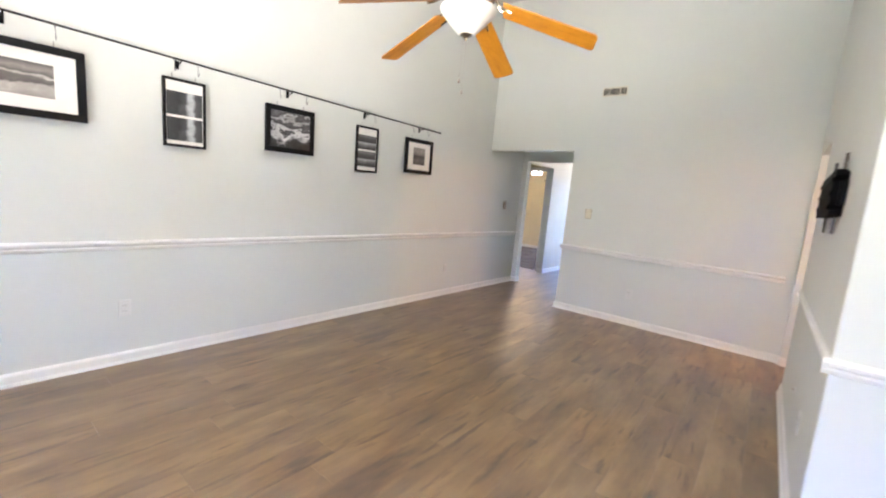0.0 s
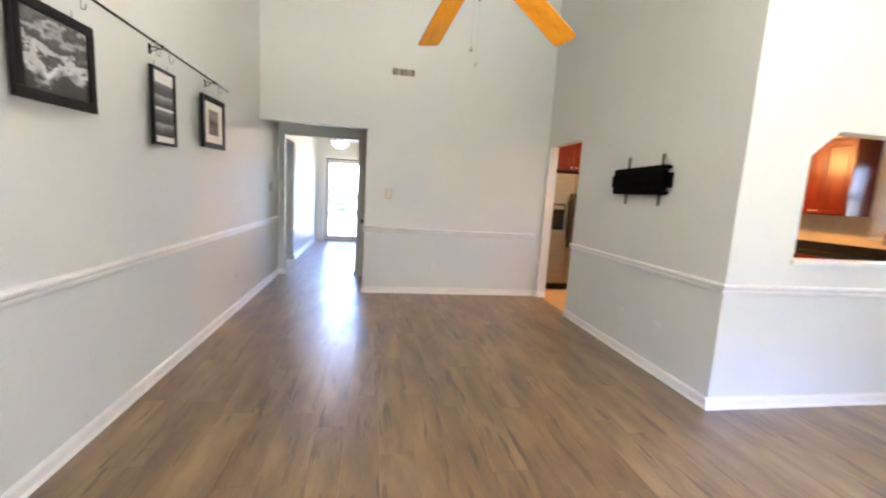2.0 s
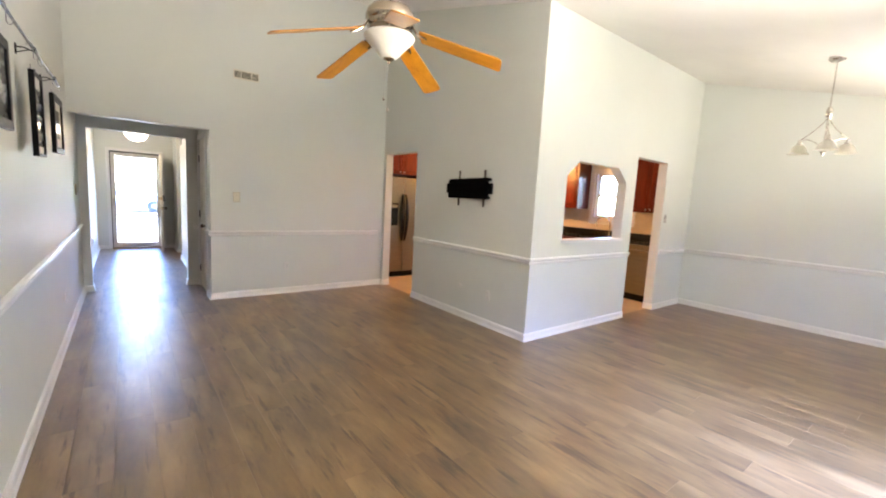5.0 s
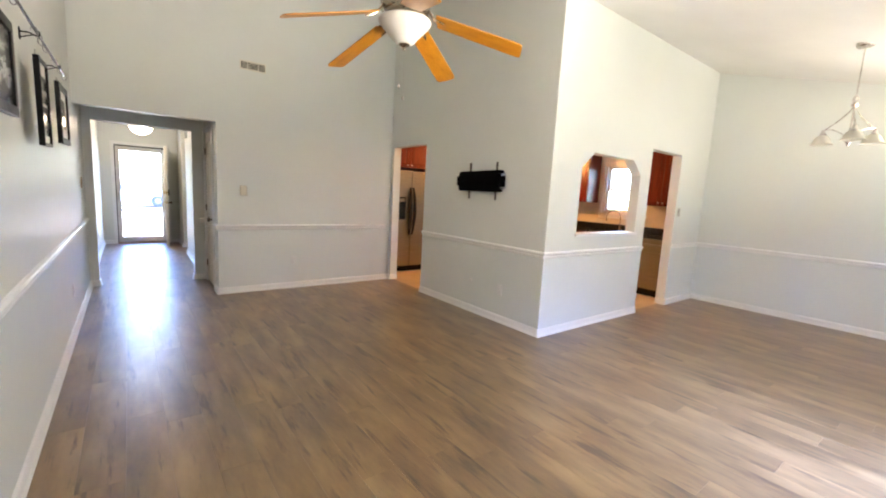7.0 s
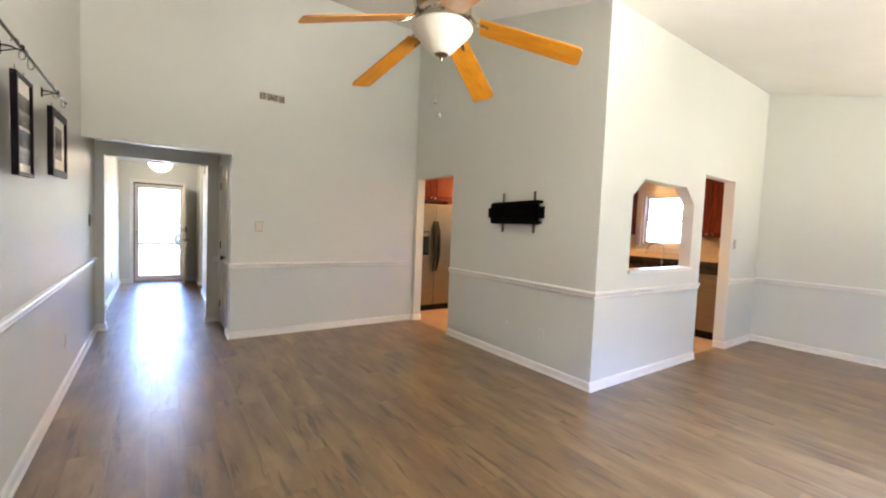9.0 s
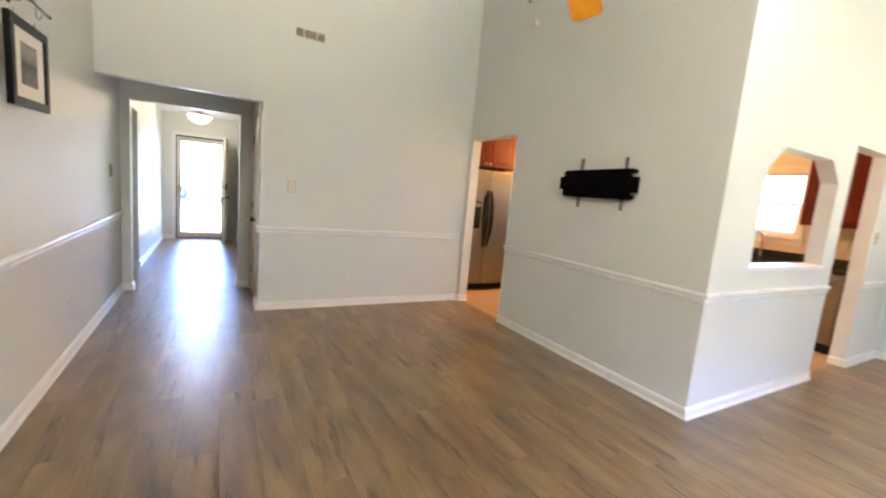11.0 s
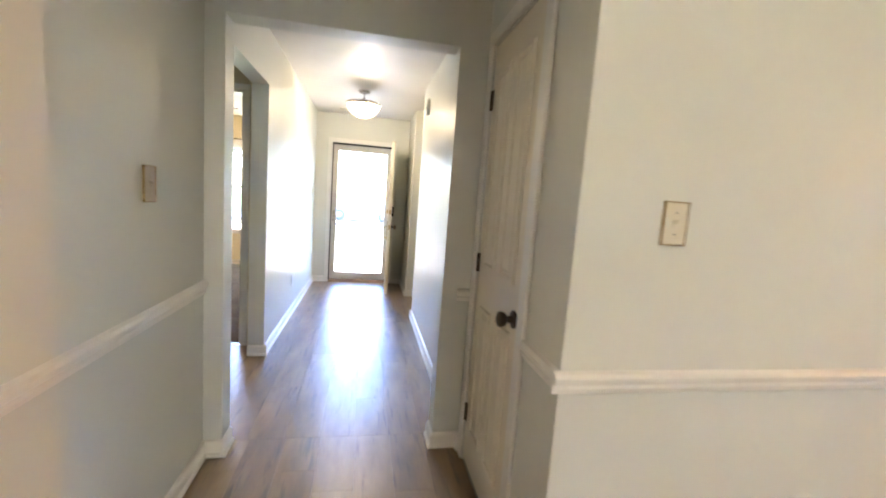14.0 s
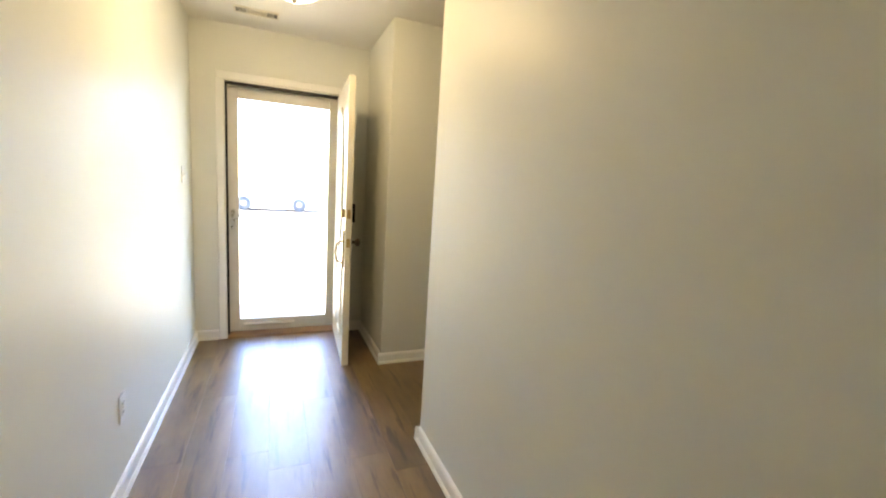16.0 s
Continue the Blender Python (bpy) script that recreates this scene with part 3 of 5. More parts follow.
def vent(m, w, h, label):
    """A register: a flat rim, a black sheet for the duct's shade and slats in three banks."""
    t = thing("air_vent", m, label, "vent")
    part("duct_shade", box(B(), -w / 2 + 0.012, w / 2 - 0.012, -0.004, 0, -h / 2 + 0.012, h / 2 - 0.012), BLACK, t)
    bm = B()
    box(bm, -w / 2, w / 2, -0.008, 0, h / 2 - 0.014, h / 2)
    box(bm, -w / 2, w / 2, -0.008, 0, -h / 2, -h / 2 + 0.014)
    for x in (-w / 2, -w / 6 - 0.02, w / 6 + 0.008, w / 2 - 0.012):
        box(bm, x, x + 0.012, -0.008, 0, -h / 2 + 0.014, h / 2 - 0.014)
    part("frame", bm, ALMOND, t)
    for k in range(5):
        z = -h / 2 + 0.02 + (h - 0.04) * k / 4
        part("slat", box(B(), -w / 6 - 0.006, w / 6 + 0.006, -0.0075, -0.002, z - 0.0025, z + 0.0025), ALMOND, t)
    for s in (-1, 1):
        for k in range(5):
            x = s * (w / 6 + 0.03 + (w / 3 - 0.055) * k / 4)
            part("fin", box(B(), x - 0.0018, x + 0.0018, -0.0078, -0.002, -h / 2 + 0.014, h / 2 - 0.014), ALMOND, t)
    return t


vent(pose(-0.923, YF, 2.798), 0.29, 0.105, "almond metal air register high on the wall")
vent(pose(-2.165, 10.11, LOW, 90, 0, 0), 0.28, 0.11, "white metal air register in the hall ceiling")

chime = thing("door_chime", pose(HX1, 8.30, 2.19, 0, 0, RIGHT), "white plastic door chime box high on the hall wall", "chime")
part("cover", box(B(), -0.028, 0.028, -0.032, 0, -0.075, 0.075, 0.006), WHITE_PLASTIC, chime)
for k in range(5):
    part("grille_slot", box(B(), -0.016, 0.016, -0.0335, -0.031, -0.03 + k * 0.012, -0.025 + k * 0.012), BLACK, chime)

# ---------------------------------------------------------------- ceiling fan


def blade_mesh(x0, x1, w0, w1, th, droop, pitch):
    bm = B()
    xs = [x0 + (x1 - x0) * k / 8 for k in range(8)] + [x1 - 0.030 * (1 - k / 8) for k in range(9)]
    rings = []
    for x in xs:
        f = (x - x0) / (x1 - x0)
        w = (w0 + (w1 - w0) * f) / 2
        r = 0.028
        if x1 - x < r:
            w -= r - math.sqrt(max(0, r * r - (r - (x1 - x)) ** 2))
        z = -droop * (x - x0)
        tw = math.tan(radians(pitch))
        rings.append([bm.verts.new((x, s * w, z + s * w * tw + e)) for s, e in ((-1, -th / 2), (1, -th / 2), (1, th / 2), (-1, th / 2))])
    for a, b in zip(rings, rings[1:]):
        for k in range(4):
            bm.faces.new((a[k], a[(k + 1) % 4], b[(k + 1) % 4], b[k]))
    bm.faces.new(rings[0][::-1])
    bm.faces.new(rings[-1])
    return bm


fan = thing("ceiling_fan", pose(-0.762, 2.018, ceil(2.02)), "brushed nickel ceiling fan with five honey oak blades, light off", "ceiling fan")
part("canopy", lathe(B(), [(0.072, 0.02), (0.072, -0.03), (0.055, -0.075), (0.02, -0.09)]), NICKEL, fan, smooth=True)
part("downrod", lathe(B(), [(0.0125, -0.06), (0.0125, -0.66)], seg=16), NICKEL, fan, smooth=True)
part("motor_housing", lathe(B(), [(0.022, -0.612), (0.030, -0.632), (0.085, -0.640), (0.128, -0.655), (0.150, -0.680), (0.159, -0.712), (0.157, -0.735), (0.146, -0.748), (0.146, -0.757), (0.152, -0.762), (0.146, -0.785), (0.122, -0.806), (0.095, -0.815)], seg=40), POLISHED, fan, "polished nickel motor housing", True)
part("collar", lathe(B(), [(0.09, -0.810), (0.105, -0.815), (0.105, -0.828), (0.09, -0.832)], seg=32), NICKEL, fan, smooth=True)
part("light_bowl", lathe(B(), [(0.144, -0.818), (0.160, -0.822), (0.166, -0.830), (0.162, -0.842), (0.146, -0.862), (0.119, -0.890), (0.091, -0.920), (0.068, -0.946), (0.054, -0.958), (0.02, -0.964)], seg=40), BOWL_OFF, fan, "white alabaster glass bowl", True)
part("finial", lathe(B(), [(0.035, -0.958), (0.037, -0.967), (0.024, -0.975), (0.011, -0.982), (0.010, -0.992), (0.004, -1.0)], seg=20), POLISHED, fan, smooth=True)
FAN_TURN, ROOT_Z, TIP_Z = 30.6, -0.822, 2.288 - ceil(2.02)
oak_blade = mesh_of("blade", blade_mesh(0.20, 0.735, 0.125, 0.145, 0.007, (ROOT_Z - TIP_Z) / 0.535, -11), OAK)
bm = B()
tube(bm, [(0.12, 0, 0.075), (0.15, 0.0, 0.06), (0.18, 0.022, 0.012), (0.215, 0.035, -0.006), (0.25, 0.03, -0.018)], 0.007, 8)
tube(bm, [(0.12, 0, 0.075), (0.15, 0.0, 0.06), (0.18, -0.022, 0.012), (0.215, -0.035, -0.010), (0.25, -0.03, -0.026)], 0.007, 8)
bracket_mesh = mesh_of("bracket", bm, POLISHED, True)
for k in range(5):
    b = new("blade", oak_blade)
    b.parent = fan
    b.matrix_basis = pose(0, 0, ROOT_Z, 0, 0, FAN_TURN + 72 * k)
    br = new("bracket", bracket_mesh)
    br.parent = b
for dx, dy, z in ((-0.026, 0.004, 2.058), (0.003, -0.001, 1.99)):
    zz = z - ceil(2.02)
    c = part("pull_chain", tube(B(), [(dx, dy, -0.75), (dx, dy, zz)], 0.0006, 6), NICKEL, fan)
    part("chain_fob", lathe(B(), [(0.003, zz + 0.008), (0.008, zz), (0.008, zz - 0.012), (0.003, zz - 0.018)], (dx, dy, 0), 12), NICKEL, c, smooth=True)

# ---------------------------------------------------------------- gallery rod and pictures
RX, RZ = XL + 0.068, 2.118
rod = thing("gallery_rod", pose(RX, 0, RZ), "thin black metal rod on wall brackets for hanging pictures", "rod")
part("pole", tube(B(), [(0, 0.17, 0.014), (0, 3.97, -0.002)], 0.007, 12), ROD_ENAMEL, rod, smooth=True)
part("end_cap", lathe(B(), [(0.009, 0), (0.009, 0.012)], (0, 3.98, 0), 12, "y"), BLACK_METAL, rod)
part("end_cap", lathe(B(), [(0.009, 0), (0.009, 0.012)], (0, 0.18, 0), 12, "y"), BLACK_METAL, rod)
for y in (0.29, 1.13, 1.97, 2.83, 3.66):
    bm = B()
    box(bm, -0.068, -0.063, y - 0.012, y + 0.012, -0.045, 0.012)
    tube(bm, [(-0.065, y, -0.006), (-0.03, y, -0.004), (-0.012, y, -0.012), (0, y, -0.014), (0.011, y, -0.008), (0.013, y, 0.004), (0.006, y, 0.011)], 0.004, 8)
    tube(bm, [(-0.064, y, -0.035), (-0.03, y, -0.02), (-0.012, y, -0.012)], 0.003, 8)
    part("bracket", bm, BLACK_METAL, rod, smooth=True)

hook_bm = B()
pts = []
for a in range(0, 211, 15):
    r = radians(a)
    pts.append((0.012 * math.cos(r), 0, 0.012 * math.sin(r)))
pts = pts[::-1]
low = [(0.012 + 0.010 - 0.010 * math.cos(radians(a)), 0, -0.062 - 0.014 * math.sin(radians(a))) for a in range(0, 181, 15)]
tube(hook_bm, [(x, y, z) for x, y, z in pts] + [(0.0125, 0, -0.03)] + [(x, y, z) for x, y, z in low] + [(0.033, 0, -0.052)], 0.0022, 6)
hook_mesh = mesh_of("s_hook", hook_bm, WIRE, True)

PHOTO_A = photo("photo_dunes", [(0.0, 0.30), (0.20, 0.45), (0.38, 0.42), (0.43, 0.10), (0.55, 0.16), (0.60, 0.55), (0.66, 0.12), (0.80, 0.30), (0.95, 0.14)], 0.25, (1.0, 0.93, 0.84), 5.0, 0.5)
PHOTO_B = photo("photo_falls", [(0.0, 0.05), (0.35, 0.03), (0.52, 0.08), (0.60, 0.60), (0.70, 0.65), (0.78, 0.10), (1.0, 0.03)], 0.45, (0.95, 0.98, 1.0), 4.0, 0.35, "X")
PHOTO_C = photo("photo_valley", [(0.0, 0.02), (0.28, 0.05), (0.40, 0.65), (0.47, 0.75), (0.52, 0.04), (0.64, 0.10), (0.72, 0.50), (0.80, 0.06), (1.0, 0.22)], 0.45, (1, 1, 1), 2.6, 1.1)
PHOTO_D = photo("photo_sea", [(0.0, 0.04), (0.25, 0.06), (0.38, 0.22), (0.47, 0.5), (0.52, 0.05), (0.7, 0.10), (0.85, 0.25), (1.0, 0.12)], 0.4, (1, 1, 1), 5.0, 0.18)
PHOTO_E = photo("photo_ruin", [(0.0, 0.08), (0.30, 0.14), (0.5, 0.06), (0.58, 0.30), (0.8, 0.42), (1.0, 0.36)], 0.5, (1.0, 0.92, 0.80), 5.0, 0.3)


def picture(y0, y1, z0, z1, rim, prints, label, depth=0.025, off=0.042):
    """prints: (x0, x1, z0, z1, material) as shares of the inside of the frame."""
    yc, zc, w, h = (y0 + y1) / 2, (z0 + z1) / 2, y1 - y0, z1 - z0
    t = thing("picture_frame", pose(XL + off, yc, zc, 0, -1.2, LEFT), label, "picture", "pictures on the gallery rod")
    for nm, (a, b, c, d) in (("top_rail", (-w / 2, w / 2, h / 2 - rim, h / 2)), ("bottom_rail", (-w / 2, w / 2, -h / 2, -h / 2 + rim)),
                             ("stile", (-w / 2, -w / 2 + rim, -h / 2 + rim, h / 2 - rim)), ("stile", (w / 2 - rim, w / 2, -h / 2 + rim, h / 2 - rim))):
        part(nm, box(B(), a, b, -depth, 0, c, d, 0.002, 1), BLACK, t)
    iw, ih = w - 2 * rim, h - 2 * rim
    part("mat", box(B(), -iw / 2, iw / 2, -depth * 0.55, -0.004, -ih / 2, ih / 2), MAT_BOARD, t, "cream mat board")
    for a, b, c, d, m in prints:
        bm = box(B(), -iw / 2 + a * iw, -iw / 2 + b * iw, -depth * 0.62, -depth * 0.5, -ih / 2 + c * ih, -ih / 2 + d * ih)
        p = part("print", bm, m, t, "black-and-white photograph")
        zc2 = -ih / 2 + (c + d) / 2 * ih
        p.location.z = zc2
        for vv in p.data.vertices:
            vv.co.z -= zc2
    for s in (-1, 1):
        hk = new("s_hook", hook_mesh)
        hk.matrix_basis = pose(RX, yc + s * w * 0.27, RZ, 0, 0, 0)
        tagged(hk, "grey steel wire S-hook between rod and picture frame", "hook", "hooks on the gallery rod")
        tab = part("hanger", tube(B(), [(s * w * 0.27, -0.004, h / 2), (s * w * 0.27, -0.004, h / 2 + 0.035)], 0.002, 6), WIRE, t)
    return t


picture(0.05, 0.628, 1.60, 2.003, 0.042, [(0.2, 0.8, 0.22, 0.80, PHOTO_A)], "black framed matted photograph of pale dunes under a dark sky")
picture(1.028, 1.300, 1.540, 2.003, 0.018, [(0.02, 0.98, 0.47, 0.84, PHOTO_B), (0.02, 0.98, 0.06, 0.43, PHOTO_B)], "narrow black frame with two waterfall photographs stacked")
picture(1.756, 2.210, 1.608, 1.990, 0.042, [(0.0, 1.0, 0.0, 1.0, PHOTO_C)], "black framed photograph of a valley with dark trees")
picture(2.683, 2.965, 1.530, 1.983, 0.018, [(0.02, 0.98, 0.50, 0.84, PHOTO_D), (0.02, 0.98, 0.09, 0.46, PHOTO_D)], "narrow black frame with two seascape photographs stacked", off=0.062)
picture(3.374, 3.838, 1.588, 1.981, 0.042, [(0.24, 0.76, 0.2, 0.82, PHOTO_E)], "black framed matted sepia photograph of a stone ruin", off=0.069)

# ---------------------------------------------------------------- television mount
mount = thing("tv_mount", pose(XT, 3.19, 1.557, 0, 0, RIGHT), "black steel television wall mount without a television", "tv mount")
part("wall_plate", box(B(), -0.30, 0.30, -0.012, 0, -0.115, 0.115, 0.003, 1), BLACK_METAL, mount)
part("end_tab", box(B(), -0.43, -0.30, -0.030, -0.004, -0.055, 0.055, 0.003, 1), BLACK_METAL, mount)
part("end_tab", box(B(), 0.30, 0.37, -0.030, -0.004, -0.06, 0.06, 0.003, 1), BLACK_METAL, mount)
bm = B()
prism(bm, [(-0.36, -0.10), (-0.34, -0.118), (0.30, -0.118), (0.342, -0.108), (0.342, -0.088), (0.302, -0.078), (0.302, 0.080), (0.352, 0.090), (0.352, 0.112), (0.32, 0.122), (-0.33, 0.108), (-0.36, 0.09)], -0.055, -0.012)
part("arm_housing", bm, BLACK_METAL, mount)
for z in (-0.07, 0.0, 0.07):
    part("rib", box(B(), -0.33, 0.31, -0.062, -0.054, z - 0.012, z + 0.012, 0.002, 1), BLACK_METAL, mount)
for x in (-0.195, 0.245):
    bm = B()
    box(bm, x - 0.010, x + 0.010, -0.026, -0.022, -0.205, 0.21)
    box(bm, x - 0.010, x - 0.007, -0.022, -0.012, -0.205, 0.21)
    box(bm, x + 0.007, x + 0.010, -0.022, -0.012, -0.205, 0.21)
    part("vertical_rail", bm, RAIL_STEEL, mount, "bronze-grey slotted vertical rail")

# ---------------------------------------------------------------- dining chandelier
ch = thing("chandelier", pose(2.94, 0.47, ceil(0.47)), "brushed nickel three-arm chandelier with etched bell shades, unlit", "chandelier")
part("canopy", lathe(B(), [(0.062, 0.02), (0.062, -0.012), (0.05, -0.024), (0.015, -0.032)]), NICKEL, ch, smooth=True)
part("stem", tube(B(), [(0, 0, -0.02), (0, 0, -0.50)], 0.006, 10), NICKEL, ch, smooth=True)
part("hub", lathe(B(), [(0.008, -0.42), (0.02, -0.44), (0.026, -0.465), (0.018, -0.49), (0.028, -0.505), (0.012, -0.53)], seg=20), NICKEL, ch, smooth=True)
part("column", lathe(B(), [(0.009, -0.52), (0.009, -0.72), (0.014, -0.74), (0.009, -0.76), (0.009, -0.80)], seg=14), NICKEL, ch, smooth=True)
part("finial", lathe(B(), [(0.010, -0.79), (0.030, -0.805), (0.030, -0.82), (0.014, -0.84), (0.005, -0.865)], seg=18), NICKEL, ch, smooth=True)
for k in range(3):
    a = radians(76 + 120 * k)
    ca, sa = math.cos(a), math.sin(a)
    pts = []
    for i in range(13):
        f = i / 12
        r = 0.195 * f
        z = -0.49 - 0.215 * (f ** 0.6)
        pts.append((r * ca, r * sa, z))
    arm = part("arm", tube(B(), pts, 0.0055, 8), NICKEL, ch, smooth=True)
    low = [(0.195 * f * ca, 0.195 * f * sa, -0.80 + 0.098 * math.sin(1.9 * f)) for f in [i / 8 for i in range(9)]]
    part("lower_scroll", tube(B(), low, 0.0045, 8), NICKEL, arm, smooth=True)
    c = (0.195 * ca, 0.195 * sa, 0)
    part("lamp_cup", lathe(B(), [(0.012, -0.70), (0.016, -0.725), (0.028, -0.745), (0.028, -0.755)], c, 18), NICKEL, arm, smooth=True)
    part("shade", lathe(B(), [(0.026, -0.75), (0.045, -0.765), (0.060, -0.79), (0.070, -0.82), (0.088, -0.835), (0.084, -0.836), (0.066, -0.824), (0.055, -0.79), (0.040, -0.768), (0.022, -0.757)], c, 24), SHADE_OFF, arm, "etched cream glass bell shade", True)

# ---------------------------------------------------------------- closet door


def knob(parent, x, z, face, out, material):
    """A round knob with its rose; out: -1 or 1 along local y."""
    k = part("door_knob", lathe(B(), [(0.033, 0), (0.033, 0.006), (0.014, 0.010), (0.011, 0.030), (0.024, 0.036), (0.029, 0.048), (0.027, 0.060), (0.014, 0.066)], (0, 0, 0), 24, "y"), material, parent, smooth=True)
    k.matrix_basis = pose(x, face, z, 0, 0, 0 if out < 0 else 180)
    return k


def panel_door(t, w, h, th, panels, material):
    """A leaf from local x 0 to w; raised panels (x0, x1, z0, z1) on both faces."""
    part("leaf", box(B(), 0, w, -th / 2, th / 2, 0.012, h, 0.002, 1), material, t)
    for x0, x1, z0, z1 in panels:
        for s in (-1, 1):
            bm = B()
            o = [(x0, z0), (x1, z0), (x1, z1), (x0, z1)]
            lv = []
            for inset, d in ((0.0, 0.0), (0.006, 0.011), (0.018, 0.011), (0.028, 0.001), (0.048, 0.012)):
                lv.append([bm.verts.new((x + inset * (1 if x == x0 else -1), s * (th / 2 + d), z + inset * (1 if z == z0 else -1))) for x, z in o])
            for a, b in zip(lv, lv[1:]):
                for k in range(4):
                    bm.faces.new((a[k], a[(k + 1) % 4], b[(k + 1) % 4], b[k]))
            bm.faces.new(lv[-1])
            part("panel", bm, material, t)


cw = CY1 - CY0 - 0.008
closet = thing("door_closet", pose(-1.335 + 0.020, CY1 - 0.004, 0, 0, 0, -90), "closed white panelled closet door with a dark bronze knob", "door", kind="structure")
panel_door(closet, cw, 2.03, 0.036, [(0.09, cw / 2 - 0.035, 1.02, 1.90), (cw / 2 + 0.035, cw - 0.09, 1.02, 1.90), (0.09, cw / 2 - 0.035, 0.2, 0.84), (cw / 2 + 0.035, cw - 0.09, 0.2, 0.84)], DOOR_WHITE)
knob(closet, cw - 0.062, 0.90, -0.018, -1, BRONZE)
for z in (0.26, 1.03, 1.79):
    bm = B()
    tube(bm, [(-0.004, -0.024, z - 0.045), (-0.004, -0.024, z + 0.045)], 0.006, 10)
    box(bm, -0.004, 0.016, -0.0205, -0.018, z - 0.045, z + 0.045)
    part("hinge", bm, BRONZE, closet)
bm = B()
box(bm, -1.335, -1.335 + W, CY0 - 0.001, CY0 + 0.003, 0, 2.04)
box(bm, -1.335, -1.335 + W, CY1 - 0.003, CY1 + 0.001, 0, 2.04)
box(bm, -1.335, -1.335 + W, CY0, CY1, 2.036, 2.04)
tagged(part("closet_jamb", bm, TRIM), "white painted closet door jamb", "trim", kind="structure")

# ---------------------------------------------------------------- hall light
hl = thing("ceiling_light", pose(-1.969, 9.01, LOW), "lit semi-flush dome light with a nickel rim in the hall", "ceiling light")
part("canopy", lathe(B(), [(0.065, 0), (0.065, -0.012), (0.05, -0.028), (0.014, -0.034)]), NICKEL, hl, smooth=True)
part("stem", lathe(B(), [(0.009, -0.03), (0.009, -0.15)], seg=12), NICKEL, hl, smooth=True)
part("rim", lathe(B(), [(0.178, -0.140), (0.190, -0.130), (0.196, -0.142), (0.190, -0.158), (0.178, -0.160)], seg=40), NICKEL, hl, smooth=True)
bm = B()
lathe(bm, [(0.178, -0.155), (0.168, -0.185), (0.146, -0.222), (0.110, -0.255), (0.068, -0.278), (0.02, -0.288)], seg=40)
bmesh.ops.delete(bm, geom=[f for f in bm.faces if len(f.verts) > 4 and f.calc_center_median().z > -0.17], context="FACES_ONLY")
part("glass_dome", bm, BOWL_ON, hl, "glowing alabaster glass dome", True).visible_shadow = False
part("finial", lathe(B(), [(0.016, -0.284), (0.018, -0.292), (0.009, -0.300), (0.004, -0.305)], seg=16), NICKEL, hl, smooth=True)
for k in range(3):
    a = radians(30 + 120 * k)
    part("strut", tube(B(), [(0.008 * math.cos(a), 0.008 * math.sin(a), -0.08), (0.182 * math.cos(a), 0.182 * math.sin(a), -0.145)], 0.004, 8), NICKEL, hl)

# ---------------------------------------------------------------- front door
FX0, FX1 = -2.405, -1.53
storm = thing("storm_door", pose(FX0, YFR + 0.085, 0), "white full-view storm door with clear glass, closed", "door", kind="structure")
fw = FX1 - FX0
part("stile", box(B(), 0.006, 0.090, -0.016, 0.016, 0.031, 2.031, 0.003, 1), STORM_SHADED, storm)
part("stile", box(B(), fw - 0.090, fw - 0.006, -0.016, 0.016, 0.031, 2.031, 0.003, 1), STORM_SHADED, storm)
part("top_rail", box(B(), 0.090, fw - 0.090, -0.016, 0.016, 1.925, 2.031, 0.003, 1), STORM_SHADED, storm)
part("bottom_rail", box(B(), 0.090, fw - 0.090, -0.016, 0.016, 0.031, 0.135, 0.003, 1), STORM_SHADED, storm)
pane = part("glass_pane", box(B(), 0.088, fw - 0.088, -0.003, 0.003, 0.133, 1.927), GLASS, storm)
pane.visible_shadow = False
part("closer", tube(B(), [(0.12, -0.03, 0.09), (0.52, -0.03, 0.09)], 0.012, 12), STORM_SHADED, storm)
hd = part("latch_handle", box(B(), 0.030, 0.062, -0.030, -0.016, 0.90, 1.06, 0.004), NICKEL, storm)
part("lever", tube(B(), [(0.046, -0.03, 0.99), (0.046, -0.055, 0.99), (0.11, -0.058, 0.985)], 0.006, 8), NICKEL, hd)
bm = B()
box(bm, FX0 - 0.0, FX0 + 0.005, YFR - 0.002, YFR + 0.16, 0, 2.035)
box(bm, FX1 - 0.005, FX1 + 0.0, YFR - 0.002, YFR + 0.16, 0, 2.035)
box(bm, FX0, FX1, YFR - 0.002, YFR + 0.16, 2.032, 2.045)
tagged(part("front_jamb", bm, TRIM), "white front door jamb", "trim", kind="structure")
bm = B()
box(bm, FX0 + 0.005, FX0 + 0.020, YFR - 0.004, YFR + 0.012, 0.03, 2.012)
box(bm, FX0 + 0.005, FX1 - 0.005, YFR - 0.004, YFR + 0.012, 2.008, 2.032)
tagged(part("weather_strip", bm, BLACK), "black rubber weather strip round the front door", "trim", kind="structure")
bm = B()
prism(bm, [(YFR - 0.03, 0), (YFR - 0.02, 0.016), (YFR + 0.04, 0.028), (YFR + 0.16, 0.030), (YFR + 0.16, -0.03), (YFR - 0.03, -0.002)], FX0 + 0.005, FX1 - 0.005, "x")
tagged(part("threshold", bm, THRESHOLD_OAK), "worn brown wooden door threshold", "threshold", kind="structure")

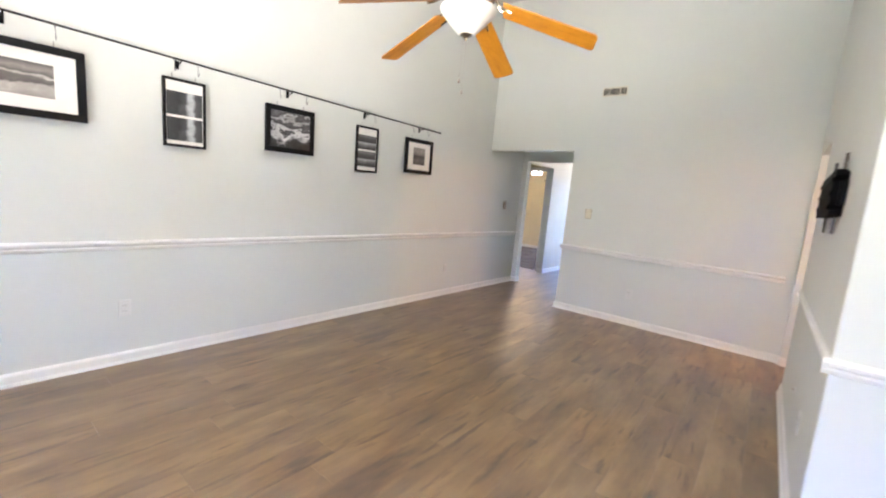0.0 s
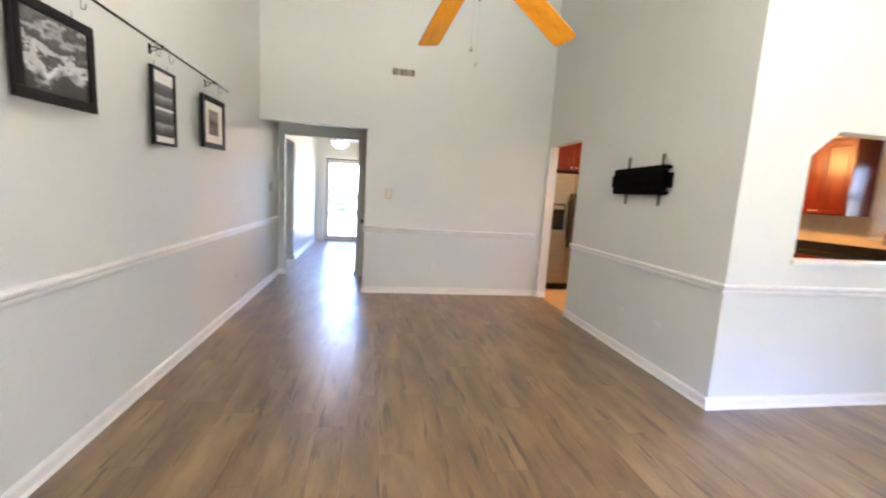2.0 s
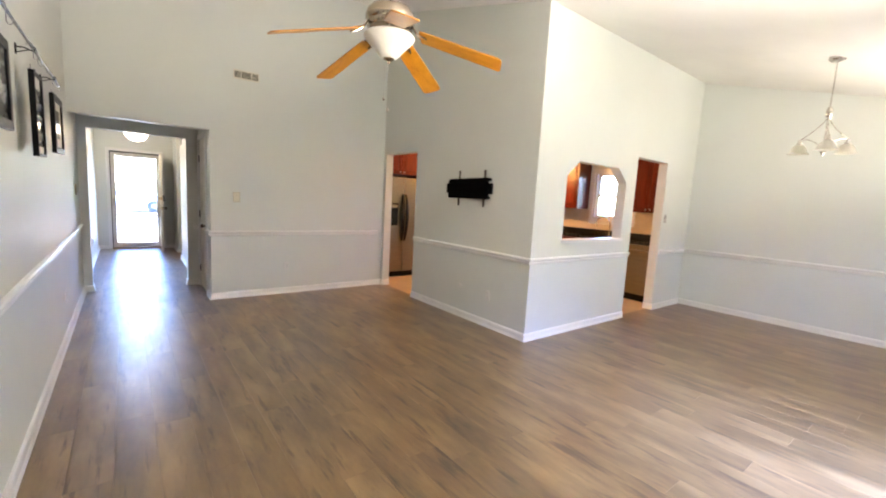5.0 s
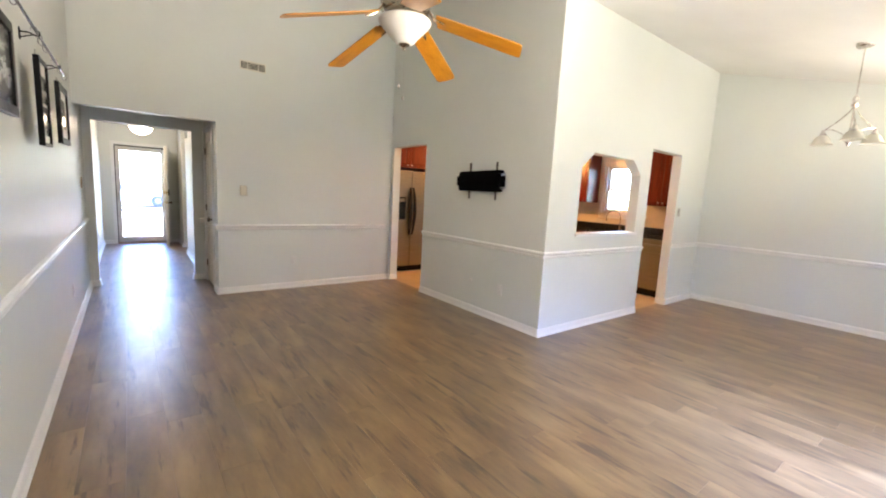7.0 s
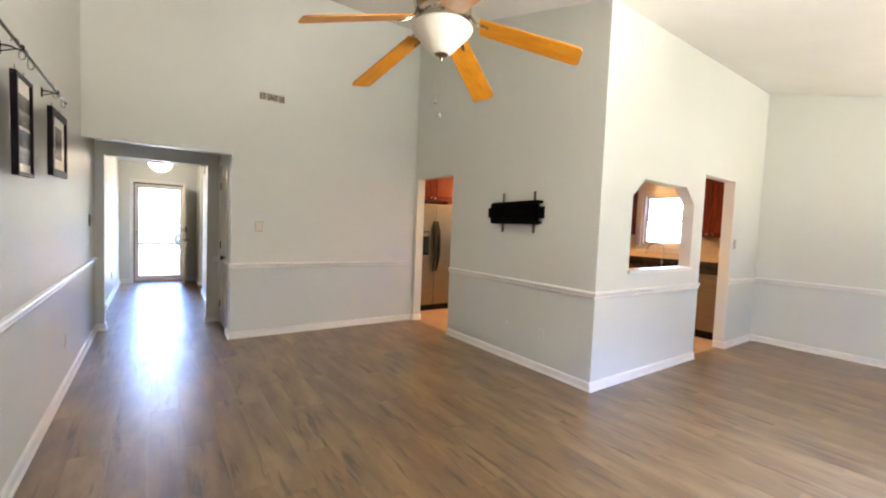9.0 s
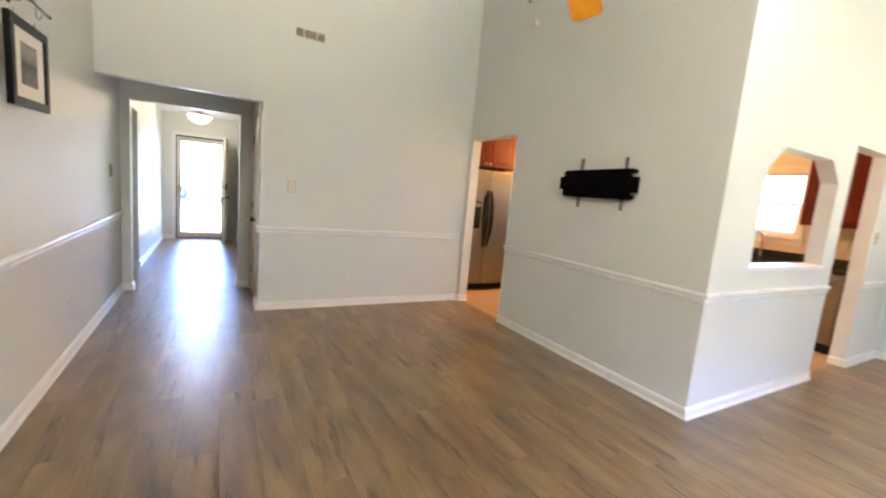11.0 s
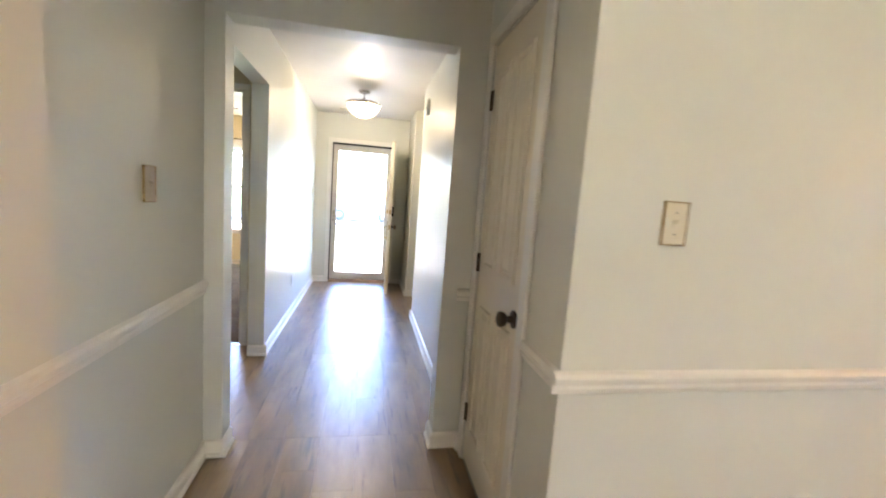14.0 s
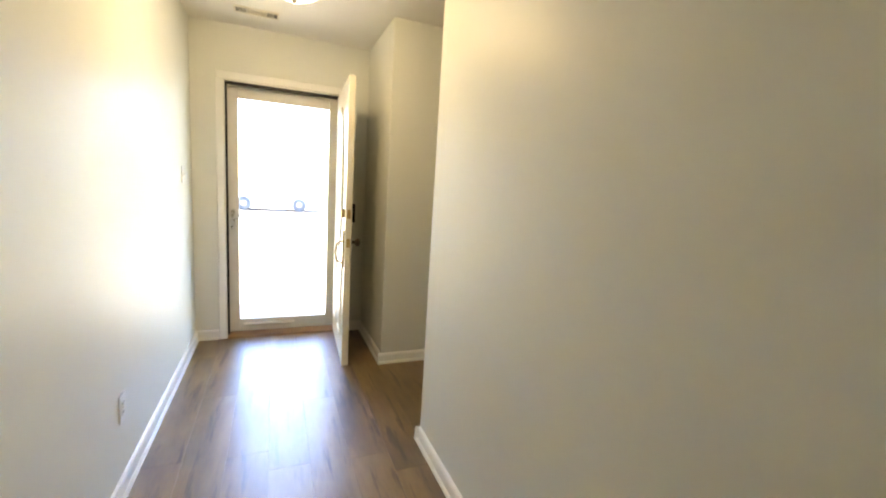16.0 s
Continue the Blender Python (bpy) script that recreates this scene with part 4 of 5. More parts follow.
leaf = thing("door_front", pose(FX1 - 0.012, YFR - 0.012, 0.014, 0, 0, -92.8), "open white front door with brass lock set and hanging keys", "door", kind="structure")
panel_door(leaf, 0.80, 2.005, 0.045, [(0.11, 0.36, 0.2, 0.72), (0.44, 0.69, 0.2, 0.72)], DOOR_WHITE)
bm = B()
for s in (-1, 1):
    lathe(bm, [(0.30, 0.0225), (0.30, 0.032), (0.28, 0.034)], (0, 0, 0), 36, "y")
for v in bm.verts:
    v.co = Vector((0.40 + v.co.x * 0.72, v.co.y, 1.34 + v.co.z * 1.75))
part("lite_frame", bm, DOOR_WHITE, leaf, "oval raised frame on the outer face", True)
knob(leaf, 0.735, 0.90, 0.0225, 1, BRONZE)
hs = part("handle_set", box(B(), 0.712, 0.758, -0.034, -0.0225, 0.72, 0.98, 0.006), BRASS, leaf, "brass outer handle set")
part("grip", tube(B(), [(0.735, -0.03, 0.75), (0.735, -0.07, 0.77), (0.735, -0.078, 0.83), (0.735, -0.07, 0.89), (0.735, -0.03, 0.91)], 0.007, 10), BRASS, hs, smooth=True)
part("deadbolt_turn", box(B(), 0.706, 0.764, 0.0225, 0.046, 1.04, 1.17, 0.008), BLACK_METAL, leaf, "black deadbolt turn plate")
part("deadbolt_cylinder", lathe(B(), [(0.030, 0.0225), (0.028, 0.045), (0.012, 0.05)], (0.735, 0, 1.10), 20, "y"), BRASS, leaf, smooth=True)
ring = part("keys", tube(B(), [(0.735, -0.05, 0.72), (0.742, -0.052, 0.66), (0.738, -0.054, 0.60)], 0.003, 6), BLACK, leaf, "keys on a cord at the handle")
part("key", box(B(), 0.726, 0.752, -0.058, -0.055, 0.55, 0.61, 0.001, 1), NICKEL, ring)
part("key", box(B(), 0.742, 0.764, -0.056, -0.053, 0.53, 0.60, 0.001, 1), NICKEL, ring)
for z in (0.9, 1.1):
    part("edge_plate", box(B(), 0.7995, 0.8015, -0.012, 0.012, z - 0.03, z + 0.03), BRASS, leaf)
for z in (0.25, 1.0, 1.78):
    part("hinge", tube(B(), [(0, 0.026, z - 0.05), (0, 0.026, z + 0.05)], 0.006, 8), BRASS, leaf)

# ---------------------------------------------------------------- windows and rear doors


def sash_window(name, m, w, h, label, depth=0.12, casing_w=0.055, sill=True):
    """A double-hung window in its hole; local x 0..w, y from the inner wall face (0) outwards, z 0..h."""
    t = thing(name, m, label, "window", kind="structure")
    f = 0.035
    for nm, (a, b, c, d) in (("window_frame", (0, f, 0, h)), ("window_frame", (w - f, w, 0, h)), ("window_frame", (f, w - f, h - f, h)), ("window_frame", (f, w - f, 0, f))):
        part(nm, box(B(), a, b, 0.01, depth - 0.01, c, d), TRIM, t)
    mid = h * 0.5
    for y, z0, z1 in ((0.045, f, mid + 0.018), (0.075, mid - 0.018, h - f)):
        bm = B()
        s = 0.038
        box(bm, f, w - f, y, y + 0.028, z0, z0 + s)
        box(bm, f, w - f, y, y + 0.028, z1 - s, z1)
        box(bm, f, f + s, y, y + 0.028, z0 + s, z1 - s)
        box(bm, w - f - s, w - f, y, y + 0.028, z0 + s, z1 - s)
        sash = part("sash", bm, TRIM, t)
        p = part("pane", box(B(), f + s - 0.004, w - f - s + 0.004, y + 0.011, y + 0.016, z0 + s - 0.004, z1 - s + 0.004), GLASS, sash)
        p.visible_shadow = False
    c = casing_w
    for nm, (a, b, u, v) in (("side_casing", (-c, 0, 0, h)), ("side_casing", (w, w + c, 0, h)), ("head_casing", (-c, w + c, h, h + c))):
        part(nm, box(B(), a, b, -0.016, 0, u, v, 0.003, 1), TRIM, t)
    if sill:
        part("window_sill", box(B(), -c - 0.02, w + c + 0.02, -0.045, 0.03, -0.022, 0, 0.004, 1), TRIM, t)
        part("apron", box(B(), -c, w + c, -0.014, 0, -0.082, -0.022, 0.003, 1), TRIM, t)
    return t


# a window's outside lies along local +y: east wall looks along +x, so it turns by -90
sash_window("window_kitchen", pose(XR, 3.86, 1.20, 0, 0, -90), 0.76, 0.86, "white double-hung kitchen window over the sink")
sash_window("window_bedroom", pose(-4.55, 11.60, 0.60), 0.90, 1.40, "white double-hung bedroom window under a curtain rod", 0.15)

# unseen window, assumed only to let light into the dining side
sash_window("window_assumed", pose(3.8, YB, 0.95, 0, 0, 180), 1.4, 1.10, "unseen white double-hung window assumed in the rear wall")

slider = thing("door_slider", pose(1.35, YB, 0, 0, 0, 180), "white framed sliding glass door to the rear", "door", kind="structure")
for a, b, c, d in ((0, 0.04, 0, 2.03), (1.76, 1.80, 0, 2.03), (0.04, 1.76, 1.99, 2.03), (0.04, 1.76, 0, 0.03)):
    part("frame", box(B(), a, b, 0.0, 0.12, c, d), TRIM, slider)
for x0, x1, y in ((0.04, 0.93, 0.03), (0.87, 1.76, 0.075)):
    bm = B()
    for a, b, c, d in ((x0, x0 + 0.06, 0.03, 1.99), (x1 - 0.06, x1, 0.03, 1.99), (x0 + 0.06, x1 - 0.06, 0.03, 0.11), (x0 + 0.06, x1 - 0.06, 1.92, 1.99)):
        box(bm, a, b, y, y + 0.03, c, d)
    pn = part("sliding_panel", bm, TRIM, slider)
    g = part("glass_pane", box(B(), x0 + 0.057, x1 - 0.057, y + 0.012, y + 0.018, 0.107, 1.923), GLASS, pn)
    g.visible_shadow = False

# ---------------------------------------------------------------- kitchen


def shaker(parent, x0, x1, z0, z1, front, nm="door", knob_at=None, rimw=0.055):
    """A framed door or drawer front at y = front (facing -y)."""
    bm = box(B(), x0 + rimw, x1 - rimw, front - 0.010, front, z0 + rimw, z1 - rimw)
    if x1 - x0 > 2.6 * rimw and z1 - z0 > 2.6 * rimw:
        top = next(f for f in bm.faces if abs(f.calc_center_median().y - front + 0.010) < 1e-5)
        bmesh.ops.inset_region(bm, faces=[top], thickness=0.018)
        top = [f for f in bm.faces if abs(f.calc_center_median().x - (x0 + x1) / 2) < 1e-4 and abs(f.calc_center_median().z - (z0 + z1) / 2) < 1e-4 and f.calc_center_median().y < front - 0.005]
        bmesh.ops.inset_region(bm, faces=top, thickness=0.022, depth=0.0)
        top = [f for f in bm.faces if abs(f.calc_center_median().x - (x0 + x1) / 2) < 1e-4 and abs(f.calc_center_median().z - (z0 + z1) / 2) < 1e-4 and f.calc_center_median().y < front - 0.005]
        for v in top[0].verts:
            v.co.y = front - 0.018
    d = part(nm, bm, CHERRY, parent)
    for pn, a, b, c, e in (("stile", x0, x0 + rimw, z0, z1), ("stile", x1 - rimw, x1, z0, z1), ("rail", x0 + rimw, x1 - rimw, z0, z0 + rimw), ("rail", x0 + rimw, x1 - rimw, z1 - rimw, z1)):
        part(pn, box(B(), a, b, front - 0.020, front, c, e, 0.002, 1), CHERRY, d)
    if knob_at:
        part("knob", lathe(B(), [(0.006, 0.0), (0.006, 0.012), (0.015, 0.018), (0.014, 0.026), (0.006, 0.03)], (knob_at[0], front - 0.020, knob_at[1]), 14, "y"), NICKEL, d, "small nickel knob", True)
    return d


def wall_cabinet(m, w, h, depth, doors, label):
    t = thing("wall_cabinet", m, label, "cabinet", "kitchen wall cabinets")
    part("body", box(B(), 0, w, -depth, 0, 0, h), CHERRY, t)
    dw = w / doors
    for k in range(doors):
        kx = (k + 1) * dw - 0.035 if (k % 2 == 0 and doors > 1) else k * dw + 0.035
        shaker(t, k * dw + 0.004, (k + 1) * dw - 0.004, 0.006, h - 0.006, -depth, knob_at=(kx, 0.045))
    part("crown", box(B(), 0, w, -depth - 0.035, 0, h, h + 0.035, 0.008), CHERRY, t)
    return t


def base_cabinet(m, w, depth, doors, label, drawers=True):
    t = thing("base_cabinet", m, label, "cabinet", "kitchen base cabinets")
    part("body", box(B(), 0, w, -depth, 0, 0.10, 0.885), CHERRY, t)
    part("toe_kick", box(B(), 0, w, -depth + 0.07, 0, 0, 0.10), BLACK, t)
    dw = w / doors
    for k in range(doors):
        a, b = k * dw + 0.004, (k + 1) * dw - 0.004
        top = 0.88
        if drawers:
            shaker(t, a, b, 0.735, 0.875, -depth, "drawer_front", ((a + b) / 2, 0.805), 0.03)
            top = 0.725
        shaker(t, a, b, 0.115, top, -depth, knob_at=(b - 0.035, top - 0.05))
    return t


def counter(name, m, w, depth, label, hole=None):
    t = thing(name, m, label, "countertop")
    if hole:
        a, b, c, d = hole
        for x0, x1, y0, y1 in ((0, a, -depth, 0), (b, w, -depth, 0), (a, b, -depth, c), (a, b, d, 0)):
            part("slab", box(B(), x0, x1, y0, y1, 0.886, 0.925), GRANITE, t)
    else:
        part("slab", box(B(), 0, w, -depth, 0, 0.886, 0.925, 0.006), GRANITE, t)
    part("upstand", box(B(), 0, w, -0.02, 0, 0.925, 1.02), GRANITE, t)
    return t


KN = 6.40
# refrigerator, side by side
fr = thing("refrigerator", pose(1.255, 6.36, 0), "stainless steel side-by-side refrigerator with black handles", "refrigerator")
FD = 0.66
part("cabinet", box(B(), 0, 0.905, -FD, 0, 0.02, 1.735, 0.006, 1), BLACK_METAL, fr, "dark grey steel cabinet")
part("toe_grille", box(B(), 0.01, 0.895, -FD - 0.04, -FD, 0.015, 0.105, 0.004, 1), BLACK, fr)
for k in range(5):
    part("grille_slat", box(B(), 0.04, 0.86, -FD - 0.044, -FD - 0.039, 0.03 + k * 0.014, 0.036 + k * 0.014), BLACK_METAL, fr)
fz = part("freezer_door", box(B(), 0.003, 0.42, -FD - 0.075, -FD - 0.003, 0.11, 1.745, 0.014), STEEL, fr, "stainless freezer door")
fg = part("fridge_door", box(B(), 0.427, 0.902, -FD - 0.075, -FD - 0.003, 0.11, 1.745, 0.014), STEEL, fr, "stainless refrigerator door")
for par, x, s in ((fz, 0.397, -1), (fg, 0.450, 1)):
    pts = []
    for i in range(13):
        f = i / 12
        pts.append((x + s * 0.012 * math.sin(f * math.pi), -FD - 0.078 - 0.055 * math.sin(f * math.pi) ** 0.6, 0.66 + 0.80 * f))
    part("handle", tube(B(), pts, [0.016 + 0.013 * math.sin(i / 12 * math.pi) for i in range(13)], 10), BLACK_GLOSS, par, "bowed black handle", True)
dsp = part("dispenser", box(B(), 0.09, 0.31, -FD - 0.080, -FD - 0.070, 0.92, 1.30, 0.006), BLACK_GLOSS, fz, "black ice and water dispenser")
part("control_strip", box(B(), 0.11, 0.29, -FD - 0.083, -FD - 0.079, 1.22, 1.28, 0.002, 1), STEEL, dsp)
part("drip_tray", box(B(), 0.12, 0.28, -FD - 0.092, -FD - 0.079, 0.935, 0.955, 0.003, 1), BLACK_METAL, dsp)

wall_cabinet(pose(1.20, KN, 1.80), 0.98, 0.56, 0.62, 2, "deep cherry wood cabinet over the refrigerator")
base_cabinet(pose(2.20, KN, 0), 0.425, 0.62, 1, "narrow cherry wood base cabinet between refrigerator and stove")
counter("countertop_stove", pose(2.19, KN, 0), 0.435, 0.65, "black granite countertop beside the stove")
wall_cabinet(pose(2.20, KN, 1.40), 0.425, 0.96, 0.34, 1, "narrow cherry wood wall cabinet beside the refrigerator")
wall_cabinet(pose(2.63, KN, 1.80), 0.76, 0.56, 0.36, 2, "cherry wood cabinet over the microwave")
wall_cabinet(pose(3.395, KN, 1.40), 0.60, 0.96, 0.36, 1, "cherry wood wall cabinet beside the microwave")
base_cabinet(pose(3.395, KN, 0), 0.62, 0.62, 1, "cherry wood base cabinet beside the stove")
counter("countertop_corner", pose(3.392, KN, 0), 1.28, 0.65, "black granite countertop in the kitchen corner")

# stove
st = thing("stove", pose(2.63, 6.37, 0), "stainless steel electric range with a black glass oven door", "stove")
SD = 0.60
part("body", box(B(), 0, 0.758, -SD, 0, 0.02, 0.90, 0.004, 1), BLACK_METAL, st)
part("cooktop", box(B(), -0.002, 0.760, -SD - 0.03, -0.06, 0.90, 0.925, 0.006), BLACK_GLOSS, st, "black ceramic cooktop")
for x, y, r in ((0.2, -0.48, 0.10), (0.56, -0.48, 0.08), (0.2, -0.22, 0.08), (0.56, -0.22, 0.10)):
    part("burner", lathe(B(), [(r, 0.925), (r, 0.9262), (r - 0.006, 0.9262)], (x, y, 0), 28), BLACK, st)
bg = part("backguard", box(B(), 0, 0.758, -0.075, 0, 0.925, 1.10, 0.012), BLACK_GLOSS, st, "black glass control backguard")
for x in (0.08, 0.17, 0.59, 0.68):
    part("control_knob", lathe(B(), [(0.022, 0.075), (0.020, 0.098), (0.012, 0.10)], (x, 0, 1.02), 16, "y"), BLACK, bg)
part("clock", box(B(), 0.30, 0.46, -0.077, -0.074, 1.0, 1.05), BLACK, bg)
part("control_panel", box(B(), 0.004, 0.754, -SD - 0.035, -SD, 0.80, 0.895, 0.006), BLACK_GLOSS, st)
od = part("oven_door", box(B(), 0.006, 0.752, -SD - 0.045, -SD - 0.002, 0.225, 0.795, 0.008), STEEL, st, "stainless oven door")
part("window", box(B(), 0.12, 0.638, -SD - 0.048, -SD - 0.043, 0.36, 0.66, 0.004, 1), BLACK_GLOSS, od, "dark oven glass")
part("handle", tube(B(), [(0.06, -SD - 0.045, 0.745), (0.06, -SD - 0.09, 0.745), (0.70, -SD - 0.09, 0.745), (0.70, -SD - 0.045, 0.745)], 0.011, 10), STEEL, od, smooth=True)
dr = part("drawer", box(B(), 0.006, 0.752, -SD - 0.045, -SD - 0.002, 0.035, 0.215, 0.008), STEEL, st, "stainless storage drawer")
part("handle", box(B(), 0.10, 0.66, -SD - 0.062, -SD - 0.044, 0.175, 0.200, 0.006), STEEL, dr)

mw = thing("microwave", pose(2.632, KN, 1.395), "stainless over-range microwave with a black glass door", "microwave")
part("case", box(B(), 0, 0.756, -0.38, 0, 0, 0.40, 0.004, 1), BLACK_METAL, mw)
md = part("door", box(B(), 0.004, 0.58, -0.405, -0.381, 0.03, 0.365, 0.006), STEEL, mw)
part("window", box(B(), 0.06, 0.50, -0.408, -0.403, 0.075, 0.325, 0.004, 1), BLACK_GLOSS, md)
part("handle", tube(B(), [(0.555, -0.404, 0.06), (0.555, -0.44, 0.09), (0.555, -0.445, 0.20), (0.555, -0.44, 0.31), (0.555, -0.404, 0.335)], 0.011, 10), CHROME, md, smooth=True)
cp = part("control_panel", box(B(), 0.585, 0.752, -0.405, -0.381, 0.03, 0.365, 0.006), STEEL, mw)
part("display", box(B(), 0.605, 0.735, -0.4075, -0.4035, 0.285, 0.335), BLACK_GLOSS, cp)
for r in range(4):
    for c in range(3):
        part("button", box(B(), 0.610 + c * 0.042, 0.642 + c * 0.042, -0.4075, -0.4035, 0.06 + r * 0.05, 0.09 + r * 0.05, 0.002, 1), ALMOND, cp)
part("vent_strip", box(B(), 0.004, 0.752, -0.40, -0.381, 0.368, 0.398, 0.003, 1), BLACK, mw)

ca = thing("canister", pose(2.42, 6.08, 0.925), "black box-shaped canister on the counter beside the refrigerator", "canister")
part("body", box(B(), -0.09, 0.09, -0.08, 0.08, 0, 0.165, 0.012), BLACK, ca)
part("lid", box(B(), -0.094, 0.094, -0.084, 0.084, 0.165, 0.19, 0.008), BLACK_GLOSS, ca)

# sink run along the east wall; local x runs towards -y
EX = XR
base_cabinet(pose(EX, 5.72, 0, 0, 0, -90), 0.90, 0.62, 2, "cherry wood base cabinet under the counter")
base_cabinet(pose(EX, 4.815, 0, 0, 0, -90), 0.90, 0.62, 2, "cherry wood base cabinet under the counter")
base_cabinet(pose(EX, 3.91, 0, 0, 0, -90), 0.88, 0.62, 2, "cherry wood sink base cabinet", False)
counter("countertop_sink", pose(EX, 5.745, 0, 0, 0, -90), 3.385, 0.65, "black granite sink countertop under the kitchen window", (1.90, 2.62, -0.54, -0.12))
sk = thing("sink", pose(EX, 5.745, 0.0, 0, 0, -90), "stainless steel undermount sink basin", "sink")
bm = B()
for a, b, c, d in ((1.90, 1.91, -0.54, -0.12), (2.61, 2.62, -0.54, -0.12), (1.91, 2.61, -0.54, -0.53), (1.91, 2.61, -0.13, -0.12)):
    box(bm, a, b, c, d, 0.72, 0.886)
box(bm, 1.90, 2.62, -0.54, -0.12, 0.712, 0.72)
part("basin", bm, STEEL, sk)
part("drain", lathe(B(), [(0.045, 0.72), (0.045, 0.7225), (0.02, 0.7225)], (2.26, -0.33, 0), 20), CHROME, sk)
fc = thing("faucet", pose(XR - 0.095, 3.43, 0.925, 0, 0, -150), "tall gooseneck nickel kitchen faucet at the sink", "faucet")
part("base", lathe(B(), [(0.028, 0), (0.028, 0.012), (0.018, 0.022), (0.018, 0.07), (0.014, 0.08)], seg=18), POLISHED, fc, smooth=True)
pts = [(0, 0, 0.07), (0, 0, 0.22)] + [(0, -0.115 + 0.115 * math.cos(radians(a)), 0.22 + 0.115 * math.sin(radians(a))) for a in range(15, 196, 15)]
part("spout", tube(B(), pts, 0.0105, 10), POLISHED, fc, smooth=True)
part("spray_head", tube(B(), [pts[-1], (0, -0.222, 0.15)], [0.012, 0.016], 10), POLISHED, fc, smooth=True)
part("lever", tube(B(), [(0.016, 0, 0.05), (0.05, 0, 0.065), (0.09, 0, 0.10)], 0.006, 8), POLISHED, fc, smooth=True)

wall_cabinet(pose(EX, 5.50, 1.38, 0, 0, -90), 0.80, 0.90, 0.34, 2, "cherry wood wall cabinet on the window wall")
wall_cabinet(pose(EX, 4.695, 1.38, 0, 0, -90), 0.735, 0.90, 0.34, 2, "cherry wood wall cabinet beside the kitchen window")
wall_cabinet(pose(EX, 2.99, 1.38, 0, 0, -90), 0.645, 0.90, 0.34, 2, "dark cherry wood wall cabinet beside the kitchen window")
dwm = thing("dishwasher", pose(EX, 3.02, 0, 0, 0, -90), "stainless steel dishwasher with a black toe kick", "dishwasher")
part("tub", box(B(), 0.004, 0.60, -0.56, 0, 0.10, 0.88), BLACK, dwm)
part("door", box(B(), 0.004, 0.60, -0.625, -0.561, 0.115, 0.80, 0.006), STEEL, dwm)
part("control_strip", box(B(), 0.004, 0.60, -0.628, -0.561, 0.805, 0.88, 0.006), STEEL, dwm)
part("handle", tube(B(), [(0.06, -0.63, 0.78), (0.06, -0.66, 0.78), (0.545, -0.66, 0.78), (0.545, -0.63, 0.78)], 0.009, 8), STEEL, dwm, smooth=True)
part("toe_kick", box(B(), 0.004, 0.60, -0.55, -0.50, 0.0, 0.10), BLACK, dwm)
# backsplash sheets
slab("backsplash_east", XR - 0.008, XR, 2.36, 3.04, 1.02, 1.38, BACKSPLASH, "beige backsplash over the counter", "backsplash")
slab("backsplash_sink", XR - 0.008, XR, 3.92, 5.75, 1.02, 1.38, BACKSPLASH, "beige backsplash over the counter", "backsplash")
slab("backsplash_under_window", XR - 0.008, XR, 3.04, 3.92, 1.02, 1.117, BACKSPLASH, "beige backsplash under the window", "backsplash")
slab("backsplash_stove", 2.19, 4.67, KN - 0.008, KN, 1.02, 1.39, BACKSPLASH, "beige backsplash behind the stove", "backsplash")
outlet(pose(XR - 0.008, 2.66, 1.17, 0, 0, -90), "almond duplex outlet plate on the backsplash", ALMOND)
kl = thing("kitchen_light", pose(3.2, 4.9, LOW), "lit short pendant globe on the kitchen ceiling", "ceiling light")
part("canopy", lathe(B(), [(0.07, 0), (0.07, -0.015), (0.05, -0.03), (0.012, -0.035)], seg=28), NICKEL, kl, smooth=True)
part("stem", lathe(B(), [(0.008, -0.03), (0.008, -0.19)], seg=12), NICKEL, kl, smooth=True)
part("globe", lathe(B(), [(0.03, -0.185), (0.085, -0.215), (0.118, -0.265), (0.118, -0.315), (0.085, -0.365), (0.03, -0.392)], seg=32), BOWL_ON, kl, "glowing white glass globe", True).visible_shadow = False

# ---------------------------------------------------------------- bedroom
bf = thing("ceiling_fan", pose(-4.15, 9.9, LOW), "dark bronze bedroom ceiling fan with lit lamps", "ceiling fan")
part("canopy", lathe(B(), [(0.085, 0), (0.085, -0.02), (0.06, -0.045), (0.05, -0.06)]), BRONZE, bf, smooth=True)
part("motor_housing", lathe(B(), [(0.05, -0.05), (0.11, -0.075), (0.125, -0.11), (0.115, -0.15), (0.06, -0.17)], seg=32), BLACK_METAL, bf, smooth=True)
part("switch_cup", lathe(B(), [(0.05, -0.165), (0.06, -0.18), (0.06, -0.22), (0.03, -0.24)], seg=24), BRONZE, bf, smooth=True)
walnut = wood("walnut_blade", (0.08, 0.03, 0.015), (0.13, 0.05, 0.025), (0.17, 0.07, 0.035), 0.35, along="x", sx=26, sy=2.0, blotch=0.15, bstr=0.05)
dark_blade = mesh_of("blade", blade_mesh(0.12, 0.62, 0.11, 0.14, 0.007, 0.02, 12), walnut)
for k in range(5):
    b = new("blade", dark_blade)
    b.parent = bf
    b.matrix_basis = pose(0, 0, -0.15, 0, 0, 12 + 72 * k)
for k in range(3):
    a = radians(40 + 120 * k)
    c = (0.10 * math.cos(a), 0.10 * math.sin(a), 0)
    ar = part("lamp_arm", tube(B(), [(0.03 * math.cos(a), 0.03 * math.sin(a), -0.21), (c[0], c[1], -0.235)], 0.010, 8), BRONZE, bf)
    part("shade", lathe(B(), [(0.022, -0.232), (0.035, -0.25), (0.052, -0.29), (0.062, -0.33), (0.058, -0.332), (0.048, -0.29), (0.03, -0.255), (0.012, -0.245)], c, 20), SHADE_ON, ar, "glowing white glass shade", True)
